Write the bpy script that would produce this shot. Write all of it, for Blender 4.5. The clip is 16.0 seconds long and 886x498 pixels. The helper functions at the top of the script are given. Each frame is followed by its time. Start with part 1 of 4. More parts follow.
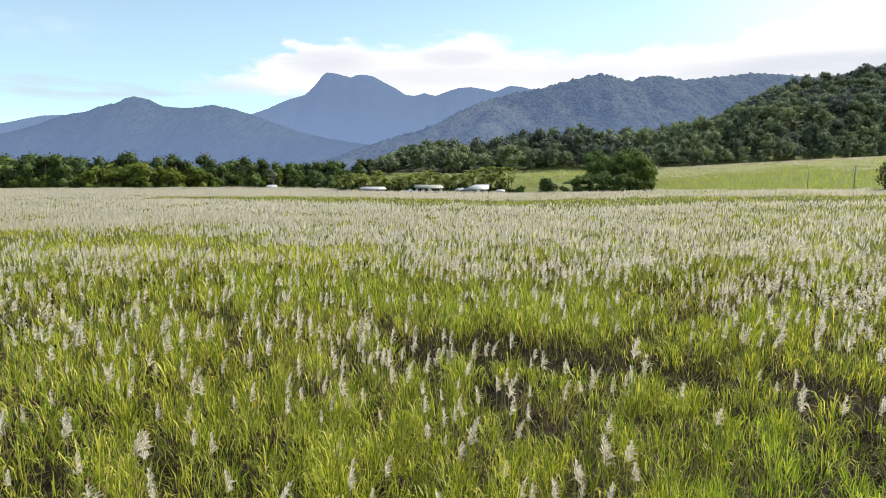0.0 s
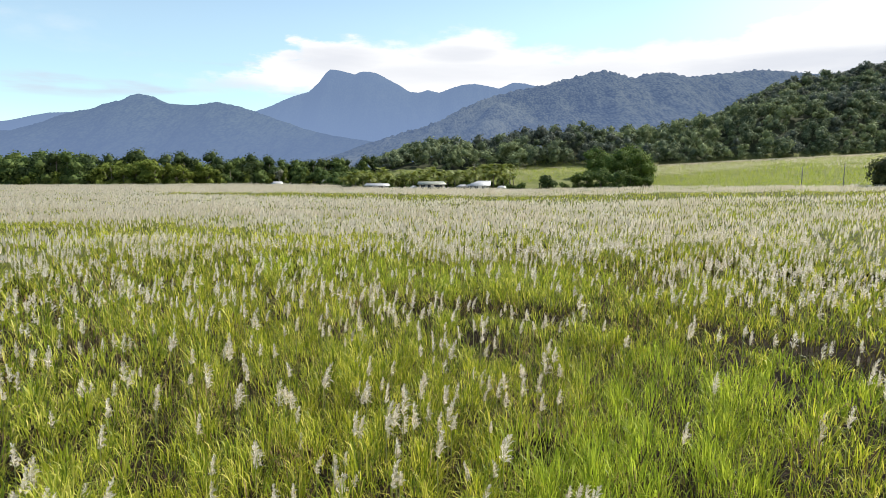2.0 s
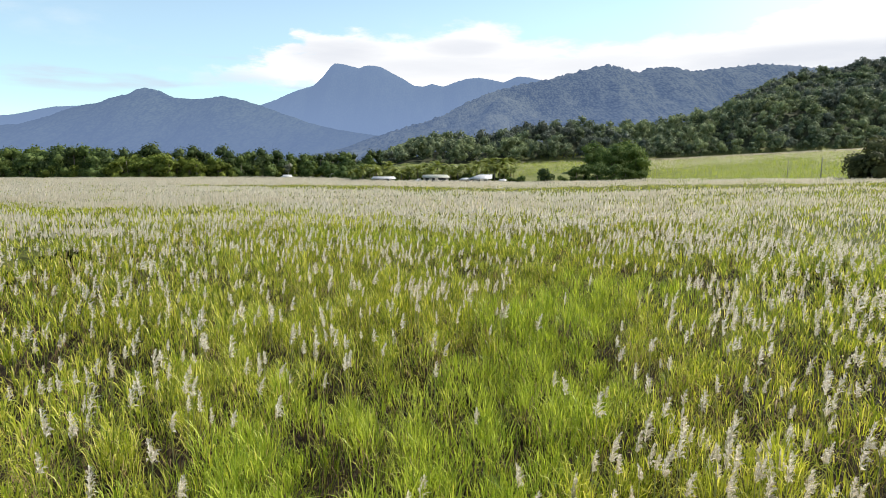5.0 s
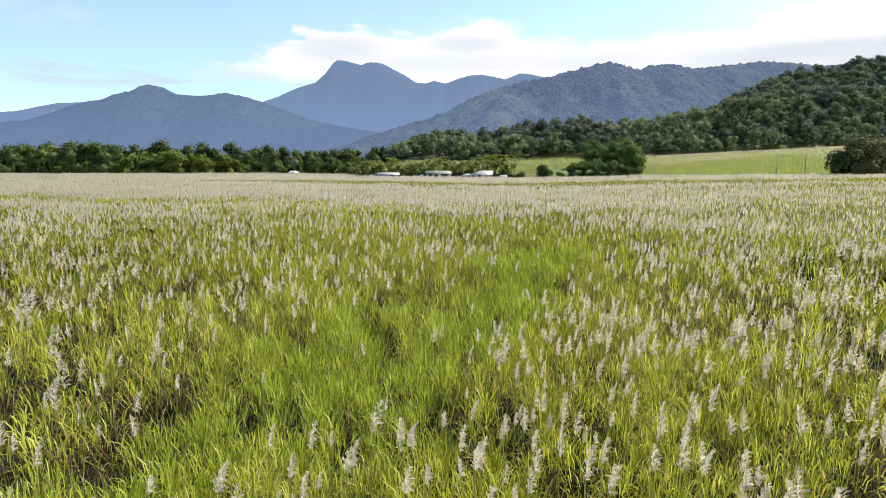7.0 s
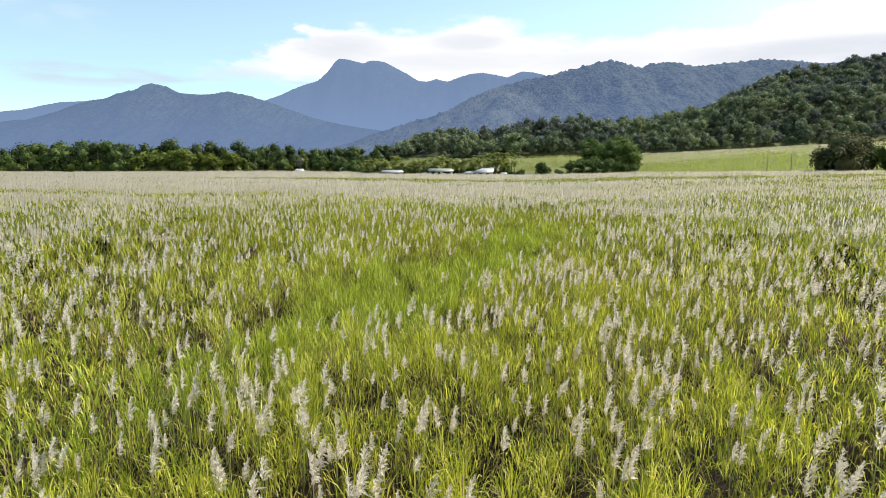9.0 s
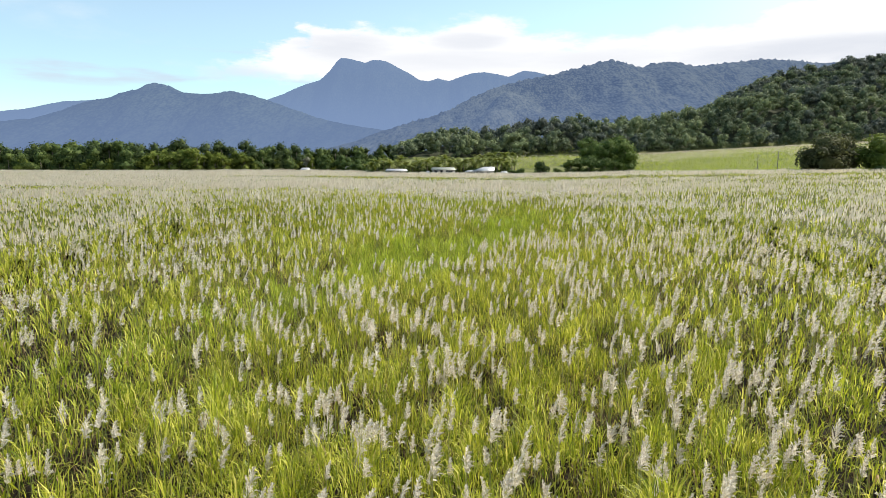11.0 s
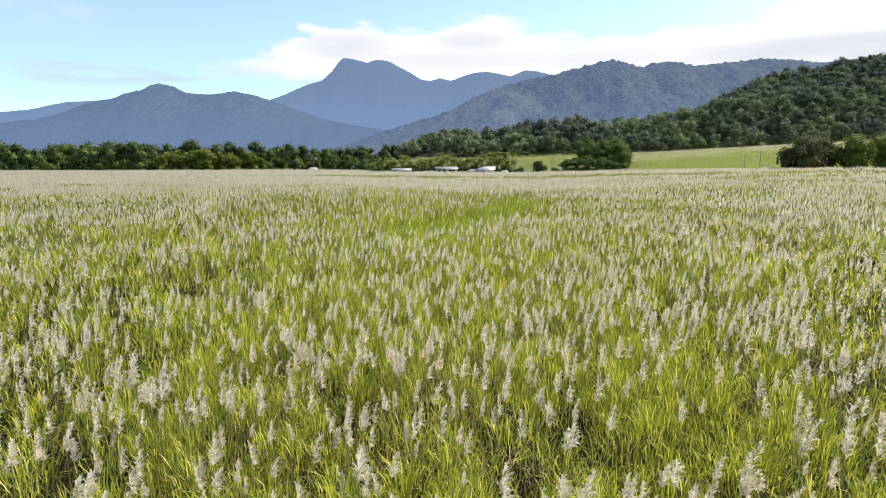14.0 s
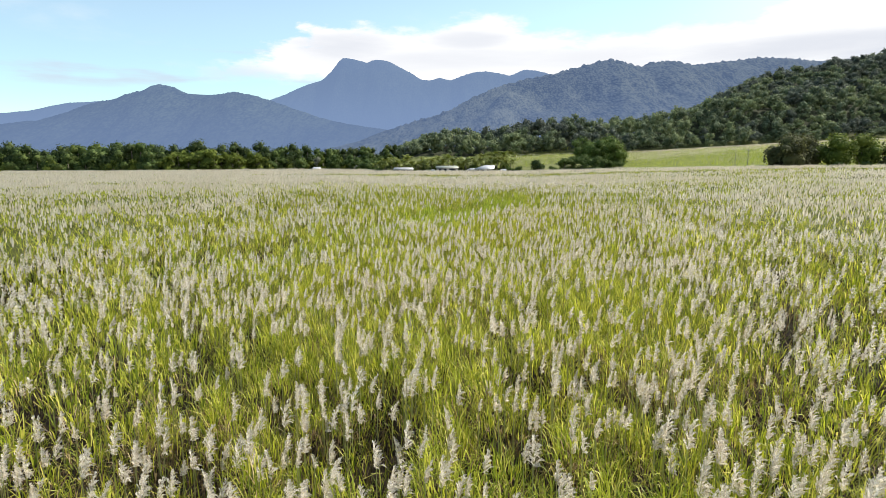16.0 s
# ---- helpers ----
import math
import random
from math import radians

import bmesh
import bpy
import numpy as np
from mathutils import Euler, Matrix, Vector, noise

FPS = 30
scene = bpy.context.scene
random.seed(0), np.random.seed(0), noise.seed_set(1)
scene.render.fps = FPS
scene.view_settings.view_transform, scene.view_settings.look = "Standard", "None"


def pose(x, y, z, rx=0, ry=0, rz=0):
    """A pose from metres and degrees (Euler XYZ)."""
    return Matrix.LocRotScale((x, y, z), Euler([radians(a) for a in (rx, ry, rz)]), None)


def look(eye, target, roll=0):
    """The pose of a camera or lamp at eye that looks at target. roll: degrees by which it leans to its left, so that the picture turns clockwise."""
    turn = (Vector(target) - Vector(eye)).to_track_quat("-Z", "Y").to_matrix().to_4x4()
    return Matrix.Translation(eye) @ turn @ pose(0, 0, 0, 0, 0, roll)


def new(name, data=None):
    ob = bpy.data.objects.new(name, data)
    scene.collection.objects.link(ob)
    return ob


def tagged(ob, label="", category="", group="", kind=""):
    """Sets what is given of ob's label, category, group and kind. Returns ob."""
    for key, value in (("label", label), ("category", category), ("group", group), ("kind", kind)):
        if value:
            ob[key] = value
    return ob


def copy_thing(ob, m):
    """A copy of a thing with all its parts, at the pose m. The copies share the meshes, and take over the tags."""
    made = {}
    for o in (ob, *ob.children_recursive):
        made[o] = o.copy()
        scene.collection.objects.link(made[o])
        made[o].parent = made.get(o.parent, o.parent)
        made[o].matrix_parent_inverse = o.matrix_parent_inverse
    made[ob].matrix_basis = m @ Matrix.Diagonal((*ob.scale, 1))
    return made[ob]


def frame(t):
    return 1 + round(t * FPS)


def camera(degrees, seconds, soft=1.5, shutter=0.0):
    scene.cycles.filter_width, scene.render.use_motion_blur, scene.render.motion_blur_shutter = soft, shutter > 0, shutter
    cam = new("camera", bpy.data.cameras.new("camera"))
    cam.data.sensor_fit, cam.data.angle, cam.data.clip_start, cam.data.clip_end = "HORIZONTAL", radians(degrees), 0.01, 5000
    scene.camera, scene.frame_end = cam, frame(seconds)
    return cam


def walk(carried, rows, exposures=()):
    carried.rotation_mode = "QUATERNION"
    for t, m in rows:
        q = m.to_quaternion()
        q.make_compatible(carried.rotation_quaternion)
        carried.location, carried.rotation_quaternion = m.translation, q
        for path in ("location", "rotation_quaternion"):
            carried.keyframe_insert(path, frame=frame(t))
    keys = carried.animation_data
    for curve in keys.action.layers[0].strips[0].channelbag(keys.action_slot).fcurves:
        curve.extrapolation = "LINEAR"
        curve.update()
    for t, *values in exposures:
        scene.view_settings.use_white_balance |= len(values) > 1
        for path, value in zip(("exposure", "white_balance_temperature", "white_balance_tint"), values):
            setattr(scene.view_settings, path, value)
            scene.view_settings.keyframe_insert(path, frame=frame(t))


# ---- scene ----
cam = camera(72.0, 16.0, soft=0.65)
PATH = [
    (0, (-0.72, 1.183, 8.53), (-0.744, 3.166, 8.272), 0.0),
    (0.5, (-0.637, 0.143, 8.514), (-0.663, 2.126, 8.254), 0.0),
    (1, (-0.507, -1.133, 8.521), (-0.536, 0.85, 8.258), 0.0),
    (1.5, (-0.37, -2.572, 8.527), (-0.402, -0.59, 8.261), 0.0),
    (2, (-0.215, -4.124, 8.526), (-0.251, -2.142, 8.258), 0.0),
    (2.5, (-0.094, -5.813, 8.549), (-0.132, -3.832, 8.277), -0.0),
    (3, (0.042, -7.516, 8.555), (0.001, -5.536, 8.28), -0.0),
    (3.5, (0.158, -9.381, 8.599), (0.116, -7.401, 8.32), 0.0),
    (4, (0.297, -11.25, 8.601), (0.252, -9.271, 8.319), -0.0),
    (6.5, (0.197, -22.359, 8.339), (0.144, -20.382, 8.045), 0.1),
    (7, (0.217, -24.502, 8.36), (0.162, -22.525, 8.063), 0.1),
    (7.5, (0.255, -26.654, 8.357), (0.198, -24.678, 8.056), 0.1),
    (8, (0.281, -28.836, 8.362), (0.223, -26.86, 8.06), 0.0),
    (8.5, (0.302, -31.0, 8.371), (0.243, -29.024, 8.068), 0.0),
    (9, (0.333, -33.175, 8.36), (0.271, -31.199, 8.057), -0.0),
    (11.5, (0.173, -44.59, 8.441), (0.105, -42.615, 8.135), -0.0),
    (12, (0.198, -46.694, 8.489), (0.129, -44.719, 8.183), -0.1),
    (12.5, (0.201, -48.903, 8.53), (0.13, -46.928, 8.223), -0.1),
    (13, (0.225, -51.199, 8.55), (0.153, -49.224, 8.243), -0.1),
    (13.5, (0.215, -53.345, 8.561), (0.143, -51.37, 8.253), -0.1),
    (14, (0.216, -55.493, 8.57), (0.142, -53.518, 8.263), -0.1),
    (14.5, (0.183, -57.709, 8.57), (0.109, -55.734, 8.263), -0.2),
    (15, (0.144, -59.947, 8.587), (0.07, -57.972, 8.279), -0.3),
    (15.5, (0.087, -62.18, 8.602), (0.012, -60.205, 8.294), -0.2),
    (16, (0.014, -64.442, 8.612), (-0.06, -62.467, 8.303), -0.3),
]
walk(cam, [(t, look(eye, target, roll)) for t, eye, target, roll in PATH])

# ---- world and sun ----
SUN_AZ, SUN_EL = radians(60), radians(45)      # azimuth clockwise from +y
SUN_DIR = Vector((math.sin(SUN_AZ) * math.cos(SUN_EL), math.cos(SUN_AZ) * math.cos(SUN_EL), math.sin(SUN_EL)))
scene.view_settings.exposure = 0.50

sun = new("sun", bpy.data.lights.new("sun", "SUN"))
sun.data.energy, sun.data.angle, sun.data.color = 5.0, radians(0.6), (1.0, 0.945, 0.855)
sun.matrix_world = look(SUN_DIR * 300, (0, 0, 0))


class Nodes:
    """Short hand for building a node tree."""

    def __init__(self, tree):
        self.tree = tree
        tree.nodes.clear()

    def add(self, kind, inputs=None, **settings):
        node = self.tree.nodes.new(kind)
        for key, value in settings.items():
            setattr(node, key, value)
        for key, value in (inputs or {}).items():
            if isinstance(value, bpy.types.NodeSocket):
                self.tree.links.new(value, node.inputs[key])
            else:
                node.inputs[key].default_value = value
        return node

    def math(self, op, a, b=0.0, c=0.0, clamp=False):
        return self.add("ShaderNodeMath", {0: a, 1: b, 2: c}, operation=op, use_clamp=clamp).outputs[0]

    def smooth(self, v, lo, hi, out_lo=0.0, out_hi=1.0):
        return self.add("ShaderNodeMapRange", {0: v, 1: lo, 2: hi, 3: out_lo, 4: out_hi}, interpolation_type="SMOOTHSTEP").outputs[0]

    def mix(self, fac, a, b, blend="MIX"):
        n = self.add("ShaderNodeMix", {0: fac, 6: a, 7: b}, data_type="RGBA", blend_type=blend)
        return n.outputs[2]

    def noise(self, vector, scale, detail=4.0, rough=0.55):
        return self.add("ShaderNodeTexNoise", {"Vector": vector, "Scale": scale, "Detail": detail, "Roughness": rough}).outputs[0]

    def ramp(self, fac, stops):
        n = self.add("ShaderNodeValToRGB", {0: fac})
        els = n.color_ramp.elements
        while len(els) < len(stops):
            els.new(0.5)
        for e, (p, c) in zip(els, stops):
            e.position, e.color = p, (*c, 1)
        return n.outputs[0]


world = bpy.data.worlds.new("world")
scene.world = world
world.use_nodes = True
w = Nodes(world.node_tree)
sky = w.add("ShaderNodeTexSky", sky_type="NISHITA", sun_disc=False, sun_elevation=SUN_EL, sun_rotation=SUN_AZ, altitude=50, air_density=1.0, dust_density=0.1, ozone_density=1.0)
gen = w.add("ShaderNodeTexCoord").outputs["Generated"]
xyz = w.add("ShaderNodeSeparateXYZ", {0: gen})
az = w.math("ARCTAN2", xyz.outputs[0], xyz.outputs[1])
el = w.math("DIVIDE", xyz.outputs[2], w.math("SQRT", w.math("ADD", w.math("MULTIPLY", xyz.outputs[0], xyz.outputs[0]), w.math("MULTIPLY", xyz.outputs[1], xyz.outputs[1]))))
# moist air over the valley takes the red out of the light near the skyline
damp = w.mix(w.smooth(el, 0.05, 0.24), (0.108, 0.124, 0.122, 1), (0.152, 0.147, 0.130, 1))
sky_col = w.mix(1.0, sky.outputs[0], damp, "MULTIPLY")
# cloud bank resting on the ranges, thickening towards the sun
cvec = w.add("ShaderNodeCombineXYZ", {0: w.math("MULTIPLY", az, 4.4), 1: w.math("MULTIPLY", el, 11.0), 2: 3.7}).outputs[0]
puff = w.noise(cvec, 3.2, 7.0, 0.6)
flat = w.add("ShaderNodeCombineXYZ", {0: w.math("MULTIPLY", az, 4.0), 1: w.math("MULTIPLY", el, 26.0), 2: 1.3}).outputs[0]
broad = w.noise(flat, 1.3, 6.0, 0.6)
top = w.add("ShaderNodeFloatCurve", {1: w.math("MULTIPLY_ADD", az, 0.5, 0.5)})
curve = top.mapping.curves[0]
for p, q in ((0.27, 0.22), (0.305, 0.297), (0.327, 0.35), (0.348, 0.40), (0.361, 0.435), (0.378, 0.475), (0.404, 0.49), (0.43, 0.492), (0.456, 0.486), (0.47, 0.474), (0.488, 0.515), (0.523, 0.532), (0.541, 0.515), (0.559, 0.478),
             (0.572, 0.46), (0.607, 0.458), (0.632, 0.46), (0.672, 0.475), (0.71, 0.50), (0.745, 0.55), (0.765, 0.60)):
    curve.points.new(p, q)
curve.points[0].location, curve.points[-1].location = (0.0, 0.0), (1.0, 0.85)
top.mapping.update()
bank_top = w.math("MULTIPLY", top.outputs[0], 0.4)
rag = w.smooth(az, -0.10, -0.30, 0.075, 0.15)
edge = w.math("MULTIPLY_ADD", w.math("SUBTRACT", puff, 0.5), rag, w.math("SUBTRACT", bank_top, el))
bank = w.math("MULTIPLY", w.smooth(edge, -0.006, 0.020), w.smooth(az, -0.46, -0.26))
under = w.math("MAXIMUM", w.smooth(w.math("MULTIPLY_ADD", w.math("SUBTRACT", puff, 0.5), 0.05, el), 0.106, 0.128), w.smooth(az, -0.25, -0.18))
bank = w.math("MULTIPLY", bank, under)
wisps = w.math("MULTIPLY", w.smooth(w.noise(cvec, 0.8, 6.0, 0.6), 0.56, 0.80), 0.30)
veil = w.math("MULTIPLY", w.smooth(az, 0.26, 0.66), w.math("MULTIPLY", w.smooth(el, 0.10, 0.20), w.smooth(el, 1.0, 0.4)))
cover = w.math("MAXIMUM", w.math("MAXIMUM", bank, w.math("MULTIPLY", veil, 0.9)), wisps)
# grey undersides of the single heaps: bearing, rise, half width, half height, depth of the grey
shade = 0.0
for ca, ce, wa, we, k in ((-0.19, 0.163, 0.08, 0.020, 0.62), (0.005, 0.176, 0.06, 0.014, 0.55), (-0.03, 0.146, 0.20, 0.018, 0.45), (0.20, 0.142, 0.16, 0.018, 0.40), (0.50, 0.142, 0.20, 0.018, 0.7), (0.64, 0.128, 0.16, 0.030, 0.85), (-0.34, 0.120, 0.07, 0.012, 0.6)):
    da, de = w.math("DIVIDE", w.math("SUBTRACT", az, ca), wa), w.math("DIVIDE", w.math("SUBTRACT", el, ce), we)
    r2 = w.math("ADD", w.math("MULTIPLY", da, da), w.math("MULTIPLY", de, de))
    r2 = w.math("MULTIPLY_ADD", w.math("SUBTRACT", broad, 0.5), 2.6, r2)
    shade = w.math("MAXIMUM", w.smooth(r2, 2.0, -0.5, 0.0, k), shade)
shade = w.math("MAXIMUM", shade, w.math("MULTIPLY", w.smooth(broad, 0.50, 0.72), w.smooth(el, 0.20, 0.13, 0.0, 0.35)))
cloud_col = w.mix(shade, (0.76, 0.763, 0.77, 1), (0.47, 0.50, 0.57, 1))
streak = w.math("MULTIPLY", w.smooth(w.noise(flat, 0.9, 5.0, 0.55), 0.50, 0.64), w.math("MULTIPLY", w.smooth(el, 0.085, 0.11), w.smooth(el, 0.19, 0.13)))
hazy_sky = w.mix(w.math("MULTIPLY", streak, 0.7), sky_col, (0.46, 0.51, 0.61, 1))
both = w.mix(cover, hazy_sky, cloud_col)
w.add("ShaderNodeOutputWorld", {0: w.add("ShaderNodeBackground", {0: both, 1: 1.0}).outputs[0]})


# ---- materials ----
def material(name):
    m = bpy.data.materials.new(name)
    m.use_nodes = True
    return m, Nodes(m.node_tree)


def leaf_material(name, stops, patch_scale, patch_tint, translucency=0.42, rough=0.5, patch_fac=0.6, spec=0.3, through_tint=(1.0, 1.0, 0.55, 1), sheer=0.0):
    """Foliage: colour by leaf, drifting in patches over the ground, with light passing through; sheer: how much of it is gaps between hairs."""
    m, n = material(name)
    rnd = n.add("ShaderNodeNewGeometry").outputs["Random Per Island"]
    pos = n.add("ShaderNodeNewGeometry").outputs["Position"]
    col = n.ramp(rnd, stops)
    patch = n.smooth(n.noise(pos, patch_scale, 4.0), 0.36, 0.66)
    col = n.mix(n.math("MULTIPLY", patch, patch_fac), col, patch_tint, "MULTIPLY")
    b = n.add("ShaderNodeBsdfPrincipled", {"Base Color": col, "Roughness": rough, "Specular IOR Level": spec})
    t = n.add("ShaderNodeBsdfTranslucent", {0: n.mix(0.5, col, through_tint, "MULTIPLY")})
    s = n.add("ShaderNodeMixShader", {0: translucency, 1: b.outputs[0], 2: t.outputs[0]})
    if sheer:
        hairs = n.smooth(n.noise(pos, 90.0, 2.0), 0.40, 0.60, sheer * 1.9, 0.0)
        s = n.add("ShaderNodeMixShader", {0: hairs, 1: s.outputs[0], 2: n.add("ShaderNodeBsdfTransparent").outputs[0]})
    n.add("ShaderNodeOutputMaterial", {0: s.outputs[0]})
    return m


def plain_material(name, a, b, scale, rough=0.8, metal=0.0, bump=0.2, spec=0.3):
    m, n = material(name)
    co = n.add("ShaderNodeTexCoord").outputs["Object"]
    big, small = n.noise(co, scale * 0.15, 4.0), n.noise(co, scale, 5.0, 0.65)
    f = n.math("MULTIPLY_ADD", small, 0.6, n.math("MULTIPLY", big, 0.4))
    col = n.mix(n.smooth(f, 0.35, 0.65), (*a, 1), (*b, 1))
    nb = n.add("ShaderNodeBump", {"Strength": bump, "Height": small})
    p = n.add("ShaderNodeBsdfPrincipled", {"Base Color": col, "Roughness": rough, "Metallic": metal, "Specular IOR Level": spec, "Normal": nb.outputs[0]})
    n.add("ShaderNodeOutputMaterial", {0: p.outputs[0]})
    return m


def mountain_material(name, a, b, air, amount, scale, low_haze=0.0, low=(300, 60)):
    """Forested slopes far off: haze is put into the material as a bluish glow mixed over what they reflect."""
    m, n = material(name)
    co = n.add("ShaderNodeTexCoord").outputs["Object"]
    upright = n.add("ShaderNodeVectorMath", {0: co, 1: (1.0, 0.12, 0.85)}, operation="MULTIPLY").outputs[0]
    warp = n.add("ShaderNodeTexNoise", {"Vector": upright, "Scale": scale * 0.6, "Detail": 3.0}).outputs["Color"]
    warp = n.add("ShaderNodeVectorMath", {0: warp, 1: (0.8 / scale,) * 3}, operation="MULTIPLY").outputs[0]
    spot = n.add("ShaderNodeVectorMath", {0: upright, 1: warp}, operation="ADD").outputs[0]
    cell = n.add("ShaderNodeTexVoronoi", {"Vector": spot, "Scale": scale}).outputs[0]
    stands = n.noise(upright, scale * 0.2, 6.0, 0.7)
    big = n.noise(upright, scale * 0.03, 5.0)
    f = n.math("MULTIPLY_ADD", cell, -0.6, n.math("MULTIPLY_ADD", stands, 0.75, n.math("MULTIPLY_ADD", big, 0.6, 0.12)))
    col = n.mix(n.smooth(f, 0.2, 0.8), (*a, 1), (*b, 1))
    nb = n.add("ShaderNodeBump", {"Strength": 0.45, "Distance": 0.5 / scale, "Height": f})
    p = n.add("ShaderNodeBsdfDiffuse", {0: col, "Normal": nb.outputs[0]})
    # the haze itself: an even glow in the colour of the air
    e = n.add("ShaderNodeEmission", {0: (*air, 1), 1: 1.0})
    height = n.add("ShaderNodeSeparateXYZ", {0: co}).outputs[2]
    thick = n.smooth(height, low[0], low[1], amount, amount + low_haze)
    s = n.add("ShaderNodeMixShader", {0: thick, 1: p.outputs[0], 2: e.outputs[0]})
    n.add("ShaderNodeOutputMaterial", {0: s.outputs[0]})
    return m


CANE = leaf_material("cane_leaf", [(0.0, (0.075, 0.12, 0.013)), (0.3, (0.22, 0.295, 0.025)), (0.7, (0.45, 0.48, 0.05)), (1.0, (0.70, 0.64, 0.16))], 0.13, (1.0, 0.92, 0.62, 1), 0.46, 0.42, 0.6, 0.28)
RIPE = leaf_material("ripe_cane_leaf", [(0.0, (0.10, 0.15, 0.016)), (0.3, (0.33, 0.385, 0.033)), (0.7, (0.59, 0.60, 0.07)), (1.0, (0.80, 0.73, 0.22))], 0.16, (0.97, 0.92, 0.72, 1), 0.47, 0.42, 0.6, 0.28)
# dead leaf darkened in colour to stand for the shade along the lane
SHADE_DEAD = leaf_material("shade_dark_dead_leaf", [(0.0, (0.02, 0.014, 0.01)), (0.6, (0.05, 0.036, 0.022)), (1.0, (0.16, 0.12, 0.07))], 0.3, (0.8, 0.7, 0.6, 1), 0.15, 0.8)
LUSH = leaf_material("lush_cane_leaf", [(0.0, (0.15, 0.21, 0.022)), (0.5, (0.37, 0.44, 0.042)), (1.0, (0.63, 0.66, 0.11))], 0.25, (0.85, 0.95, 0.8, 1), 0.45, 0.4, 0.6, 0.28)
# dry leaf again, its colour lowered for the shade below the canopy
SHADE_TRASH = leaf_material("shade_dark_withered_leaf", [(0.0, (0.035, 0.024, 0.014)), (0.6, (0.12, 0.08, 0.04)), (1.0, (0.34, 0.25, 0.13))], 0.3, (0.8, 0.7, 0.6, 1), 0.2, 0.8)
DRY = leaf_material("dry_leaf", [(0.0, (0.14, 0.085, 0.045)), (0.5, (0.30, 0.21, 0.10)), (1.0, (0.55, 0.44, 0.24))], 0.3, (0.8, 0.7, 0.6, 1), 0.25, 0.7)
PLUME = leaf_material("plume_silk", [(0.0, (0.64, 0.58, 0.485)), (0.5, (0.78, 0.72, 0.615)), (1.0, (0.90, 0.85, 0.76))], 0.08, (1.0, 0.96, 0.91, 1), 0.5, 0.6, 0.6, 0.2, (1, 0.98, 0.92, 1), 0.34)
PLUME_FAR = leaf_material("distant_plume_silk", [(0.0, (0.58, 0.51, 0.40)), (0.5, (0.73, 0.66, 0.54)), (1.0, (0.86, 0.80, 0.68))], 0.08, (1.0, 0.95, 0.91, 1), 0.5, 0.6, 0.6, 0.2, (1, 0.98, 0.92, 1))
# darker than the leaves: shade of the gaps between them is in the colour
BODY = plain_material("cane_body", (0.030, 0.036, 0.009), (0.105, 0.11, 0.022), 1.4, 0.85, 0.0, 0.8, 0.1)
STALK = plain_material("cane_stalk", (0.10, 0.075, 0.04), (0.22, 0.17, 0.085), 20, 0.6)
STEM = plain_material("flower_stem", (0.28, 0.29, 0.09), (0.44, 0.42, 0.17), 20, 0.6)
BARK = plain_material("bark", (0.10, 0.085, 0.07), (0.26, 0.23, 0.19), 3, 0.9)
PALE_BARK = plain_material("pale_bark", (0.25, 0.22, 0.18), (0.45, 0.41, 0.35), 2, 0.85)


def tree_leaf(name, k, a, b, c, scale=0.05, tint=(1.1, 1.0, 0.75, 1), fac=0.6):
    """Tree foliage: dark, middle and light leaf colours, all times k."""
    cols = [tuple(v * k for v in q) for q in (a, b, c)]
    return leaf_material(name, [(0.0, cols[0]), (0.5, cols[1]), (1.0, cols[2])], scale, tint, 0.30, 0.7, fac, 0.08, (1.0, 1.0, 0.7, 1))


TREE = tree_leaf("tree_leaf", 1.45, (0.030, 0.052, 0.018), (0.055, 0.085, 0.026), (0.10, 0.135, 0.044))
BRIGHT = tree_leaf("bright_tree_leaf", 1.3, (0.055, 0.080, 0.016), (0.10, 0.135, 0.026), (0.16, 0.19, 0.045), 0.06)
DARK = tree_leaf("dark_tree_leaf", 1.55, (0.022, 0.036, 0.016), (0.038, 0.058, 0.022), (0.07, 0.092, 0.036), 0.06)
FRESH = tree_leaf("fresh_tree_leaf", 1.8, (0.034, 0.058, 0.016), (0.062, 0.092, 0.026), (0.105, 0.14, 0.042), 0.06)
OLIVE = tree_leaf("olive_tree_leaf", 1.45, (0.034, 0.038, 0.020), (0.062, 0.068, 0.032), (0.105, 0.112, 0.050), 0.06)
GREY = tree_leaf("grey_tree_leaf", 1.3, (0.10, 0.11, 0.08), (0.17, 0.18, 0.14), (0.26, 0.27, 0.22), 0.06)
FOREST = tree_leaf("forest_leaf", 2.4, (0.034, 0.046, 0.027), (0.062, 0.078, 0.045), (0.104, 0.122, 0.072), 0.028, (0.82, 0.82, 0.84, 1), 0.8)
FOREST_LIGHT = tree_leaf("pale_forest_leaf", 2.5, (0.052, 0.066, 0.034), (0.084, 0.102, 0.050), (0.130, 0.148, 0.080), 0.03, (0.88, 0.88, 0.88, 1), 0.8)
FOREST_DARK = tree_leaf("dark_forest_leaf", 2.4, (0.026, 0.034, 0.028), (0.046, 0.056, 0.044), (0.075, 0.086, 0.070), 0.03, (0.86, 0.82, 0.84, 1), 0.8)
PALM = leaf_material("palm_leaf", [(0.0, (0.09, 0.125, 0.026)), (0.6, (0.19, 0.235, 0.05)), (1.0, (0.33, 0.34, 0.10))], 0.2, (1.0, 0.95, 0.8, 1), 0.3, 0.5, 0.6, 0.2)
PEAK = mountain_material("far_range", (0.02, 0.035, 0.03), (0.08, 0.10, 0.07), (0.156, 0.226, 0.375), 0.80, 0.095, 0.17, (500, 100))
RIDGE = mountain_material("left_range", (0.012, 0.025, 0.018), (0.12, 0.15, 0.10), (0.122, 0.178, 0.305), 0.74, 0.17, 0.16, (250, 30))
